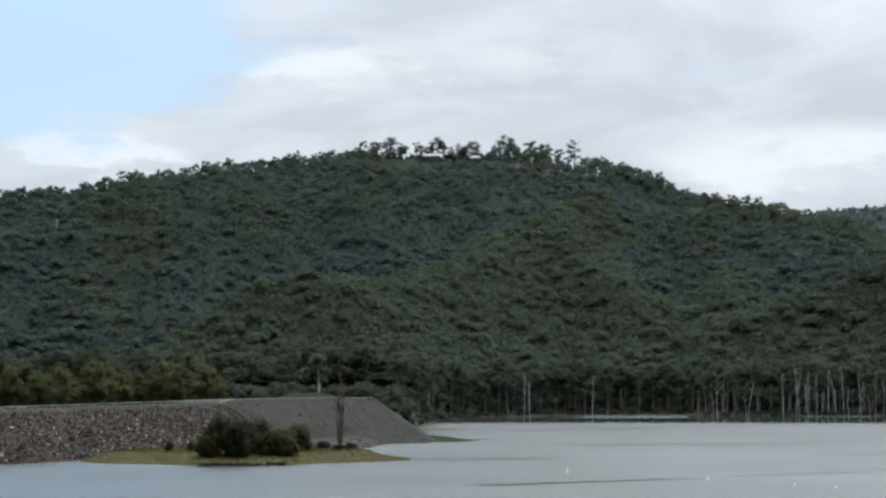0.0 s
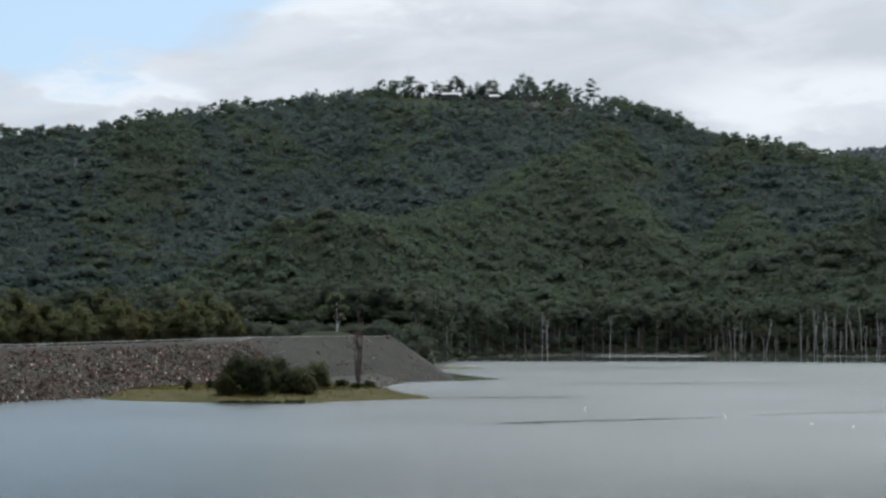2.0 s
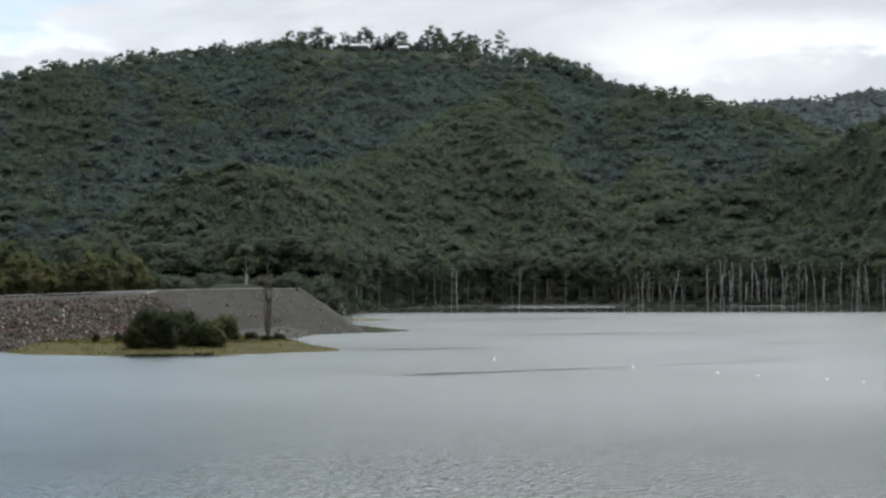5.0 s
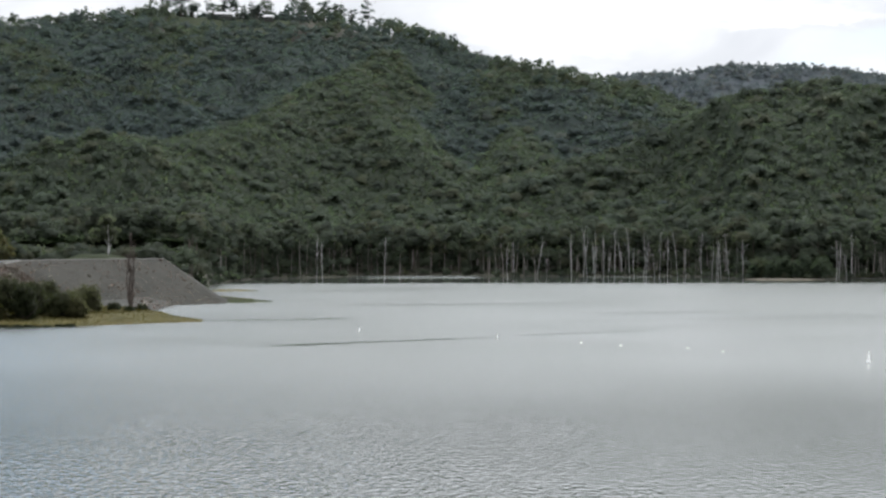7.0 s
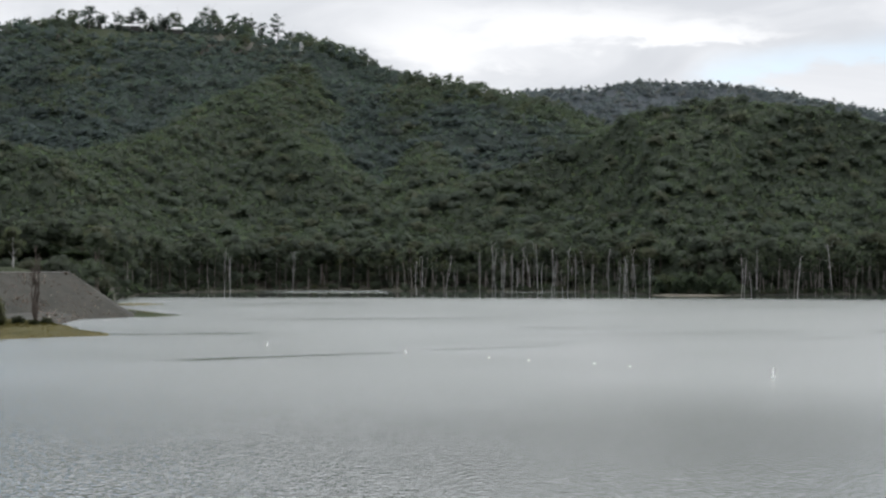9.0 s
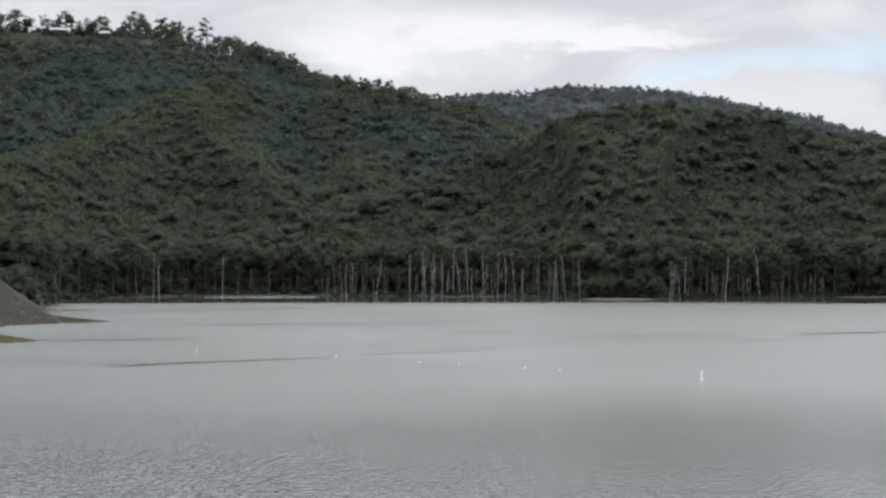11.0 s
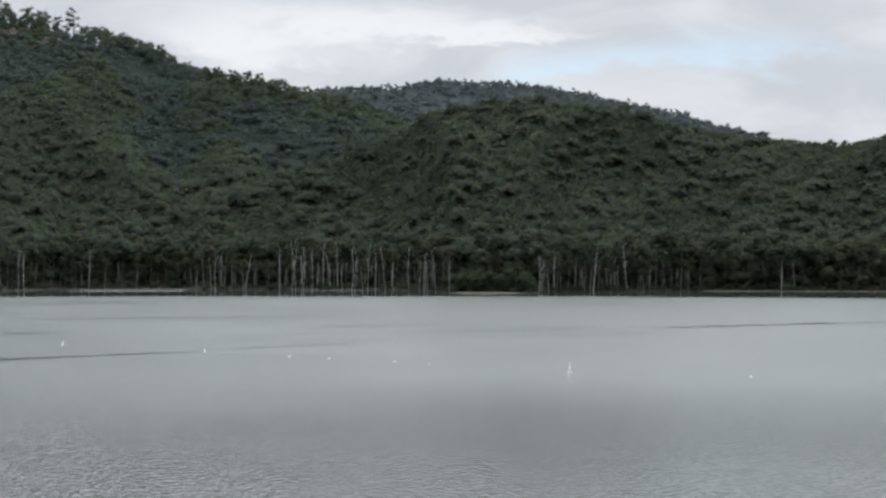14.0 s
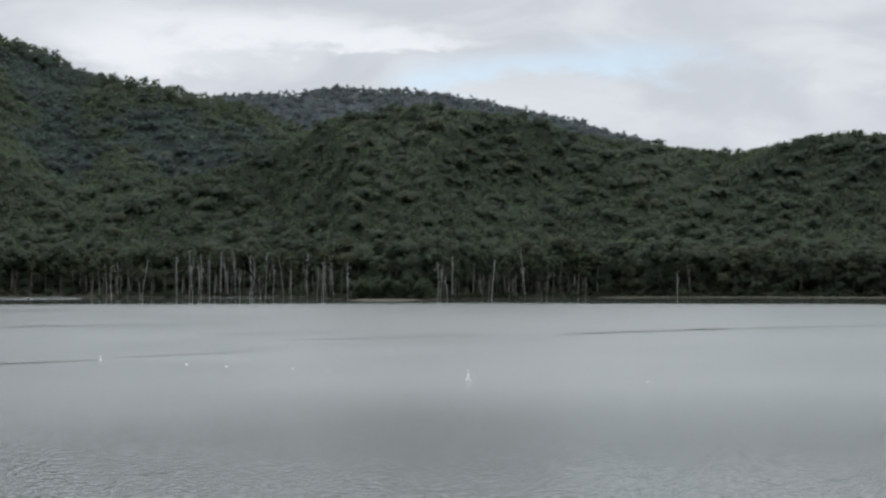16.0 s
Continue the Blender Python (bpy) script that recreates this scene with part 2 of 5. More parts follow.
BARK_PALE = speckle("pale_gum_bark", (0.26, 0.255, 0.25), (0.5, 0.49, 0.48), 0.35, 0.8, per_thing=0.5)
BARK_GREY = speckle("grey_gum_bark", (0.12, 0.11, 0.1), (0.27, 0.25, 0.23), 0.35, 0.85, per_thing=0.6)
BARK_DEAD = speckle("weathered_dead_wood", (0.04, 0.032, 0.028), (0.09, 0.074, 0.063), 0.8, 0.9)
BARK_DARK = speckle("dark_bark", (0.05, 0.042, 0.035), (0.12, 0.1, 0.085), 0.8, 0.9)
SOIL = speckle("leaf_litter_soil", (0.024, 0.024, 0.017), (0.042, 0.04, 0.026), 0.06, 0.95)
GRASS_SOIL = speckle("grassy_bank", (0.043, 0.042, 0.012), (0.068, 0.054, 0.015), 0.12, 0.95, 0.5, 0.2)
MUD = speckle("pale_mud", (0.038, 0.034, 0.024), (0.064, 0.055, 0.037), 0.2, 0.95)
GRAVEL = speckle("grey_gravel", (0.014, 0.0145, 0.011), (0.032, 0.03, 0.024), 0.16, 0.95, 0.8, 0.3)
ROCK = rock_material("riprap_rock", [(0, (0.012, 0.01, 0.009)), (0.3, (0.036, 0.025, 0.019)), (0.55, (0.038, 0.033, 0.027)), (0.8, (0.048, 0.044, 0.038)),
                                      (0.89, (0.12, 0.113, 0.1)), (1, (0.36, 0.35, 0.325))], 0.9)
ROCK_FINE = rock_material("broken_stone", [(0, (0.022, 0.02, 0.016)), (0.5, (0.036, 0.034, 0.028)), (0.93, (0.05, 0.047, 0.039)), (1, (0.13, 0.126, 0.115))], 0.5)
PEBBLE = rock_material("platform_stones", [(0, (0.046, 0.043, 0.036)), (0.5, (0.06, 0.054, 0.045)), (0.84, (0.074, 0.067, 0.056)), (1, (0.4, 0.37, 0.34))], 0.4)
CONCRETE = speckle("pale_concrete", (0.32, 0.31, 0.29), (0.46, 0.45, 0.43), 0.3, 0.9)
STEEL = speckle("galvanised_steel", (0.28, 0.28, 0.26), (0.38, 0.38, 0.36), 0.8, 0.55)
WHITE = speckle("white_buoy_paint", (0.84, 0.84, 0.82), (0.9, 0.9, 0.88), 2.0, 0.5)
FLOAT = speckle("weathered_float_plastic", (0.36, 0.36, 0.34), (0.52, 0.52, 0.5), 2.0, 0.6)
ROOF = speckle("pale_sheet_roof", (0.6, 0.61, 0.62), (0.7, 0.71, 0.72), 0.3, 0.5)
WALL = speckle("rendered_wall", (0.036, 0.037, 0.034), (0.055, 0.055, 0.05), 0.4, 0.9)
GLASS = speckle("dark_window_glass", (0.02, 0.025, 0.03), (0.03, 0.035, 0.04), 0.5, 0.1)
GRASS = leaf_material("dry_grass", (0.039, 0.043, 0.011), (0.056, 0.048, 0.0125), (0.076, 0.057, 0.015), 9.0)
LAWN = leaf_material("hilltop_grass", (0.034, 0.046, 0.024), (0.041, 0.054, 0.026), (0.05, 0.063, 0.03), 9.0)
WATER = water_material()


# ---------------------------------------------------------------- helpers for meshes
def at(pan, far, z=0.0):
    """A place by its bearing from north, its distance from the lookout and its height over the lake."""
    a = radians(pan)
    return Vector((far * math.sin(a), far * math.cos(a), z))


def tri_mesh(name, tris, mat, tag=None):
    """A mesh from an (n, 3, 3) array of triangles, or (n, 3, 6) with the way that each corner is shaded. tag: a number for the tree of each."""
    n = len(tris)
    flat = np.ascontiguousarray(tris, dtype=np.float32).reshape(3 * n, -1)
    me = bpy.data.meshes.new(name)
    me.vertices.add(3 * n)
    me.vertices.foreach_set("co", np.ascontiguousarray(flat[:, :3]).ravel())
    me.loops.add(3 * n)
    me.loops.foreach_set("vertex_index", np.arange(3 * n, dtype=np.int32))
    me.polygons.add(n)
    me.polygons.foreach_set("loop_start", np.arange(0, 3 * n, 3, dtype=np.int32))
    me.polygons.foreach_set("loop_total", np.full(n, 3, dtype=np.int32))
    me.update(calc_edges=True)
    if flat.shape[1] == 6:
        me.polygons.foreach_set("use_smooth", np.ones(n, dtype=bool))
        me.normals_split_custom_set_from_vertices(flat[:, 3:])
    if tag is not None:
        me.attributes.new("tree", "FLOAT", "POINT").data.foreach_set("value", np.repeat(tag, 3).astype(np.float32))
    me.materials.append(mat)
    return me


def grid_mesh(name, pts, mat, smooth=True, wrap=False):
    """A mesh from a (rows, columns, 3) array of places."""
    r, c = pts.shape[:2]
    idx = np.arange(r * c).reshape(r, c)
    if wrap:
        idx = np.concatenate([idx, idx[:, :1]], 1)
    faces = np.stack([idx[:-1, :-1], idx[:-1, 1:], idx[1:, 1:], idx[1:, :-1]], -1).reshape(-1, 4)
    me = bpy.data.meshes.new(name)
    me.from_pydata(pts.reshape(-1, 3).tolist(), [], faces.tolist())
    if smooth:
        me.polygons.foreach_set("use_smooth", np.ones(len(me.polygons), dtype=bool))
    me.update()
    me.materials.append(mat)
    return me


def bm_mesh(name, bm, mat, smooth=False):
    me = bpy.data.meshes.new(name)
    bm.to_mesh(me)
    bm.free()
    if smooth:
        me.polygons.foreach_set("use_smooth", np.ones(len(me.polygons), dtype=bool))
    me.materials.append(mat)
    return me


def part(name, me, parent, label=""):
    """One mesh as a part of a thing."""
    ob = new(name, me)
    ob.parent = parent
    return tagged(ob, label) if label else ob


def tube(bm, pts, radii, sides=6, cap=True):
    """A tapered tube through the places pts, added to bm."""
    rings = []
    for i, (p, r) in enumerate(zip(pts, radii)):
        p = Vector(p)
        d = (Vector(pts[min(i + 1, len(pts) - 1)]) - Vector(pts[max(i - 1, 0)])).normalized()
        u = d.orthogonal().normalized()
        v = d.cross(u)
        rings.append([bm.verts.new(p + r * (math.cos(a) * u + math.sin(a) * v)) for a in (2 * math.pi * k / sides for k in range(sides))])
    for a, b in zip(rings, rings[1:]):
        for k in range(sides):
            bm.faces.new((a[k], a[(k + 1) % sides], b[(k + 1) % sides], b[k]))
    if cap:
        bm.faces.new(rings[-1])
        bm.faces.new(list(reversed(rings[0])))


def box(bm, lo, hi, bevel=0.0):
    res = bmesh.ops.create_cube(bm, size=1.0)
    lo, hi = Vector(lo), Vector(hi)
    for v in res["verts"]:
        v.co = Vector([(lo[k] + hi[k]) / 2 + v.co[k] * (hi[k] - lo[k]) for k in range(3)])
    if bevel:
        bmesh.ops.bevel(bm, geom=list({e for v in res["verts"] for e in v.link_edges}), offset=bevel, segments=1, affect="EDGES")


TABLE = np.random.default_rng(5).random((256, 256))


def vnoise(x, y, size, octaves=3, seed=0):
    """Smooth value noise, about -1 to 1."""
    out, amp, tot = 0.0, 1.0, 0.0
    for o in range(octaves):
        u, v = x / size * 2 ** o + 17.3 * seed + 31 * o, y / size * 2 ** o + 9.1 * seed + 13 * o
        iu, iv = np.floor(u).astype(int), np.floor(v).astype(int)
        fu, fv = u - iu, v - iv
        fu, fv = fu * fu * (3 - 2 * fu), fv * fv * (3 - 2 * fv)
        a, b = TABLE[iu % 256, iv % 256], TABLE[(iu + 1) % 256, iv % 256]
        c, d = TABLE[iu % 256, (iv + 1) % 256], TABLE[(iu + 1) % 256, (iv + 1) % 256]
        out = out + amp * ((a * (1 - fu) + b * fu) * (1 - fv) + (c * (1 - fu) + d * fu) * fv - 0.5) * 2
        tot, amp = tot + amp, amp * 0.5
    return out / tot


# ---------------------------------------------------------------- the land
CANOPY = 17.0
# ridge lines: bearing, distance, angle of the canopy over the horizon
RIDGES = [
    (0.5, 40.0, [(-34, 1350, 4.6), (-24, 1450, 5.4), (-14.2, 1520, 6.1), (-11.6, 1540, 6.25), (-10, 1560, 6.78), (-7.4, 1600, 7.05), (-4.9, 1640, 7.33),
                  (-1.7, 1680, 7.9), (2, 1700, 7.9), (4.4, 1690, 7.33), (5.85, 1650, 6.48), (7.5, 1610, 6.06), (9.5, 1560, 5.9),
                  (11.6, 1520, 5.45), (12.6, 1500, 5.0), (14.6, 1450, 3.85), (16.5, 1420, 3.0)]),
    (0.68, 14.0, [(5.2, 1640, 6.8), (4.5, 1500, 5.9), (3, 1420, 5.3), (1.7, 1350, 4.55), (0.8, 1290, 4.2), (-0.7, 1210, 3.7), (-2.5, 1150, 3.45),
                 (-4.35, 1120, 3.6), (-5.45, 1110, 3.35), (-6.5, 1100, 2.65), (-7.6, 1085, 1.9), (-8.9, 1060, 1.1)]),
    (0.68, 14.0, [(3.8, 1440, 5.3), (4.7, 1290, 3.7), (5.4, 1150, 2.0)]),
    (0.65, 18.0, [(7.6, 1540, 5.4), (9.0, 1380, 3.6), (9.8, 1260, 2.4)]),
    (0.55, 35.0, [(8.5, 1030, 1.1), (9.4, 1050, 1.55), (10.5, 1085, 2.2), (11.8, 1120, 2.85), (13.3, 1160, 3.4), (14.6, 1200, 4.05),
                  (15.9, 1230, 4.57), (17.2, 1250, 4.97), (19, 1260, 5.17), (21, 1270, 4.95), (22, 1275, 4.65), (23, 1280, 4.3),
                  (24, 1290, 4.05), (25.3, 1300, 3.9), (27, 1310, 3.72), (29.1, 1320, 3.45), (29.8, 1310, 3.6), (31.6, 1280, 4.02),
                  (33, 1260, 4.58), (36, 1240, 4.75), (42, 1200, 4.5), (55, 1000, 4.5)]),
    (0.4, 60.0, [(4, 2560, 4.9), (12.2, 2500, 5.35), (13, 2500, 5.5), (14.6, 2500, 5.55), (16.2, 2500, 5.75), (18.75, 2500, 5.68), (19.8, 2480, 5.5),
                 (20.9, 2450, 5.25), (22.6, 2420, 4.8), (24, 2400, 4.45), (25, 2380, 4.1), (27, 2350, 3.5), (31, 2300, 3.0)])]
SHORE = [(-180, 25), (-100, 25), (-75, 120), (-45, 250), (-24, 420), (-16, 462), (-12, 490), (-7, 540), (-3, 585), (-1.4, 640), (-0.9, 800), (0.0, 960), (1, 1000), (3, 1035), (4, 1078),
         (7.6, 1082), (8.4, 1055), (14, 1055), (15.6, 1010), (16.6, 958), (19, 958), (20, 985), (22, 1005), (25, 1035), (34, 1055), (45, 900), (70, 500), (90, 120), (100, 25), (180, 25)]


def land(x, y, which=False):
    """The height of the ground or, if which is set, the ridge that each place belongs to."""
    far = np.hypot(x, y)
    pan = np.degrees(np.arctan2(x, y))
    acc, owner, highest = np.zeros_like(far), np.zeros(far.shape, dtype=int), np.full_like(far, -900.0)
    tall = []
    for slope, blunt, line in RIDGES:
        pts = [at(p, r, EYE[2] + r * math.tan(radians(e)) - CANOPY) for p, r, e in line]
        best = np.full_like(far, -500.0)
        for a, b in zip(pts, pts[1:]):
            dx, dy = b.x - a.x, b.y - a.y
            t = np.clip(((x - a.x) * dx + (y - a.y) * dy) / (dx * dx + dy * dy), 0, 1)
            d = np.hypot(x - a.x - t * dx, y - a.y - t * dy)
            best = np.maximum(best, a.z + t * (b.z - a.z) - slope * (np.sqrt(d * d + blunt * blunt) - blunt))
        owner = np.where(best > highest, len(tall), owner)
        highest = np.maximum(best, highest)
        tall.append(best)
        acc = acc + np.exp(np.clip(best, -300, 600) / 6.0)
    if which:
        return owner
    z = 6.0 * np.log(acc + np.exp(8.0 / 6.0))
    z = z + vnoise(x, y, 130.0, 3, 2) * np.clip(z / 40.0, 0.1, 1.0) * 5.0
    inland = far - np.interp(pan, [s[0] for s in SHORE], [s[1] for s in SHORE])
    z = np.where(inland > 0, np.minimum(z, 0.25 + 0.06 * inland + 0.0016 * inland * inland), np.maximum(-5.0, 0.25 + 0.12 * inland))
    behind = (np.abs(pan) > 88) * np.clip((far - 20) / 60.0, 0, 1) * 17.0 * np.clip((np.abs(pan) - 88) / 12, 0, 1)
    bank = 17.4 - np.clip(far - 5.0, 0, None) * 0.45
    return np.maximum(np.where(np.abs(pan) > 88, np.minimum(np.maximum(z, behind), 17.4 + 0.02 * far), z), bank)


def build_ground():
    pans = np.concatenate([np.arange(-180, -36, 6.0), np.arange(-36, -17, 1.0), np.arange(-17, 37, 0.2), np.arange(37, 60, 1.0), np.arange(60, 180, 6.0)])
    fars = np.concatenate([[0.02, 4, 8, 15, 25, 35, 45, 60, 100, 200, 300], np.arange(400, 800, 20), np.arange(800, 1100, 6), np.arange(1100, 1800, 12),
                           np.arange(1800, 2700, 30), np.arange(2700, 4900, 200)])
    p, f = np.meshgrid(np.radians(pans), fars)
    x, y = f * np.sin(p) + np.where(f < 3, 0.9, 0.0), f * np.cos(p)
    pts = np.stack([x, y, land(x, y)], -1)
    ob = new("ground", grid_mesh("ground", pts[:, ::-1], SOIL, True, True))
    return tagged(ob, "dark forest soil and leaf litter under the hills", "ground", kind="structure")


build_ground()
w = bmesh.new()
corners = [w.verts.new(v) for v in ((-800, 18, 0), (1100, 18, 0), (1100, 1100, 0), (-800, 1100, 0))]
w.faces.new(corners)
tagged(new("water", bm_mesh("water", w, WATER)), "grey rippled lake water with calm dark streaks", "water", kind="structure")


# ---------------------------------------------------------------- foliage
def unit(v):
    return v / np.maximum(np.linalg.norm(v, axis=-1, keepdims=True), 1e-6)


def ball():
    bm = bmesh.new()
    top = [bm.verts.new((0, 0, k)) for k in (1, -1)]
    rim = [bm.verts.new((math.cos(a), math.sin(a), 0.2 * math.sin(2 * a))) for a in (0.3, 1.9, 3.5, 5.0)]
    for k in range(4):
        bm.faces.new((rim[k], rim[(k + 1) % 4], top[0]))
        bm.faces.new((rim[(k + 1) % 4], rim[k], top[1]))
    tris = np.array([[tuple(v.co) for v in f.verts] for f in bm.faces])
    bm.free()
    return tris


BALL, UP = ball(), np.array((0.0, 0.0, 1.1))


def leaf_cloud(rng, centres, radii, per, size, low=-0.45, middle=None, core=0.68):
    """Clumps of foliage: a dense uneven heart and leaf sprays, as single triangles, spread over its skin."""
    n = len(centres)
    if middle is None:
        middle = centres.mean(0) - np.array((0, 0, radii.mean()))
    out = []
    if core:
        d = np.repeat(BALL[None], n, 0)
        key = np.round(d @ np.array((12.9, 78.2, 37.7)) * 40)
        lump = 1.0 + 0.2 * np.sin(key * 1.7 + rng.uniform(0, 6, (n, 1, 1)))
        pos = centres[:, None, None] + radii[:, None, None] * d * core * lump[..., None]
        soft = unit(0.3 * unit(d / radii[:, None, None]) + 0.6 * unit(pos - middle) + UP)
        out.append(np.concatenate([pos, soft], -1).reshape(-1, 3, 6))
    d = unit(rng.normal(size=(n, per, 3)))
    d[..., 2] = np.where(d[..., 2] < low, -d[..., 2], d[..., 2])
    pos = centres[:, None] + radii[:, None] * d * rng.uniform(0.55, 1.12, (n, per, 1))
    soft = unit(0.3 * unit(d / radii[:, None]) + 0.6 * unit(pos - middle) + UP + rng.normal(size=d.shape) * 0.16)
    nor = unit(soft + rng.normal(size=d.shape) * 0.6)
    u = unit(np.cross(nor, rng.normal(size=d.shape)))
    v = np.cross(nor, u)
    s = size * rng.uniform(0.6, 1.35, (n, per, 1))
    tri = np.stack([pos + s * (u * math.cos(a) + v * math.sin(a) * rng.uniform(0.5, 1.0, (n, per, 1))) for a in (0.2, 2.3, 4.3)], 2)
    out.append(np.concatenate([tri, np.repeat(soft[:, :, None], 3, 2)], -1).reshape(-1, 3, 6))
    return np.concatenate(out)


def lobe_ball():
    """The triangles of a twenty-sided ball, without its underside."""
    bm = bmesh.new()
    bmesh.ops.create_icosphere(bm, subdivisions=1, radius=1.0)
    tris = np.array([[tuple(v.co) for v in f.verts] for f in bm.faces if f.normal.z > -0.2])
    bm.free()
    return tris


LOBE = lobe_ball()


def gum_crown(rng, high, wide, deep, lobes, per, size):
    """A domed crown of rounded leaf lobes with sprays of leaves on them. high: the tree's top; wide and deep: the crown's radius and depth."""
    k = np.arange(lobes)
    a = k * 2.4 + rng.uniform(0, 6.28)
    rise = 1.0 - 1.05 * (k + rng.uniform(0.1, 0.9, lobes)) / lobes
    out = np.sqrt(np.clip(1 - rise * rise, 0, 1))
    d = np.stack([out * np.cos(a), out * np.sin(a), rise], 1)
    q = wide * rng.uniform(0.44, 0.6, lobes)
    squash = rng.uniform(0.6, 0.8, lobes)
    heart = np.array((0.0, 0.0, high - deep))
    c = heart + d * np.array((wide * 0.62, wide * 0.62, deep * 0.66)) * rng.uniform(0.82, 1.12, (lobes, 1))
    r = np.stack([q, q, q * squash], 1)
    spin = rng.uniform(0, 6.28, lobes)
    co, si = np.cos(spin)[:, None, None], np.sin(spin)[:, None, None]
    ball_xyz = np.stack([LOBE[None, ..., 0] * co - LOBE[None, ..., 1] * si, LOBE[None, ..., 0] * si + LOBE[None, ..., 1] * co,
                         np.broadcast_to(LOBE[None, ..., 2], (lobes, *LOBE.shape[:2]))], -1)
    key = np.round(ball_xyz @ np.array((12.9, 78.2, 37.7)) * 40)
    lump = 1.0 + 0.16 * np.sin(key * 1.7)[..., None]
    pos = c[:, None, None] + ball_xyz * lump * r[:, None, None] * 0.74
    nor = unit(0.45 * unit(ball_xyz / r[:, None, None]) + 0.75 * d[:, None, None] + UP * 0.65)
    out = [np.concatenate([pos, nor], -1).reshape(-1, 3, 6)]
    e = unit(rng.normal(size=(lobes, per, 3)) + 0.5 * d[:, None] + np.array((0, 0, 0.35)))
    pos = c[:, None] + e * r[:, None] * rng.uniform(0.7, 1.25, (lobes, per, 1))
    soft = unit(0.4 * unit(e / r[:, None]) + 0.7 * d[:, None] + UP * 0.7 + rng.normal(size=e.shape) * 0.3)
    u = unit(np.cross(unit(soft + rng.normal(size=e.shape) * 0.5), rng.normal(size=e.shape)))
    v = np.cross(soft, u)
    s = size * rng.uniform(0.6, 1.4, (lobes, per, 1))
    tri = np.stack([pos + s * (u * math.cos(t) + v * math.sin(t) * rng.uniform(0.5, 1.0, (lobes, per, 1))) for t in (0.2, 2.3, 4.3)], 2)
    out.append(np.concatenate([tri, np.repeat(soft[:, :, None], 3, 2)], -1).reshape(-1, 3, 6))
    return np.concatenate(out)


def stem(sides, base, top, high, lean=0.0):
    """A bare trunk of few triangles."""
    out = []
    for k in range(sides):
        a, b = 2 * math.pi * k / sides, 2 * math.pi * (k + 1) / sides
        p = [np.array((base * math.cos(t), base * math.sin(t), -1.5)) for t in (a, b)]
        q = [np.array((top * math.cos(t) + lean, top * math.sin(t), high)) for t in (a, b)]
        out += [(p[0], p[1], q[1]), (p[0], q[1], q[0])]
    return np.array(out)


def spread(protos, xyz, rng, low=0.75, high=1.25, grow=None):
    """The triangles of one proto at each place, turned and scaled at random, and a number for each triangle's tree."""
    pick = rng.integers(0, len(protos), len(xyz))
    turn, own = rng.uniform(0, 6.283, len(xyz)), rng.random(len(xyz))
    size = rng.uniform(low, high, len(xyz)) * (1.0 if grow is None else grow)
    out, tags = [], []
    for k, p in enumerate(protos):
        sel = np.flatnonzero(pick == k)
        if not len(sel):
            continue
        c, s, g = np.cos(turn[sel]), np.sin(turn[sel]), size[sel]
        flat = p.reshape(-1, p.shape[-1])
        x = (flat[:, 0] * c[:, None] - flat[:, 1] * s[:, None]) * g[:, None] + xyz[sel, 0, None]
        y = (flat[:, 0] * s[:, None] + flat[:, 1] * c[:, None]) * g[:, None] + xyz[sel, 1, None]
        z = flat[:, 2] * g[:, None] + xyz[sel, 2, None]
        cols = [x, y, z]
        if flat.shape[1] == 6:
            cols += [flat[:, 3] * c[:, None] - flat[:, 4] * s[:, None], flat[:, 3] * s[:, None] + flat[:, 4] * c[:, None], np.broadcast_to(flat[:, 5], x.shape)]
        out.append(np.stack(cols, -1).reshape(-1, 3, len(cols)))
        tags.append(np.repeat(own[sel], len(p)))
    return np.concatenate(out), np.concatenate(tags)


def stand(name, protos, xyz, rng, mat, label, category="forest", low=0.8, high=1.2, grow=None):
    """A stand of trees past counting, as one object."""
    tris, tag = spread(protos, xyz, rng, low, high, grow)
    return tagged(new(name, tri_mesh(name, tris, mat, tag)), label, category, kind="stuff")


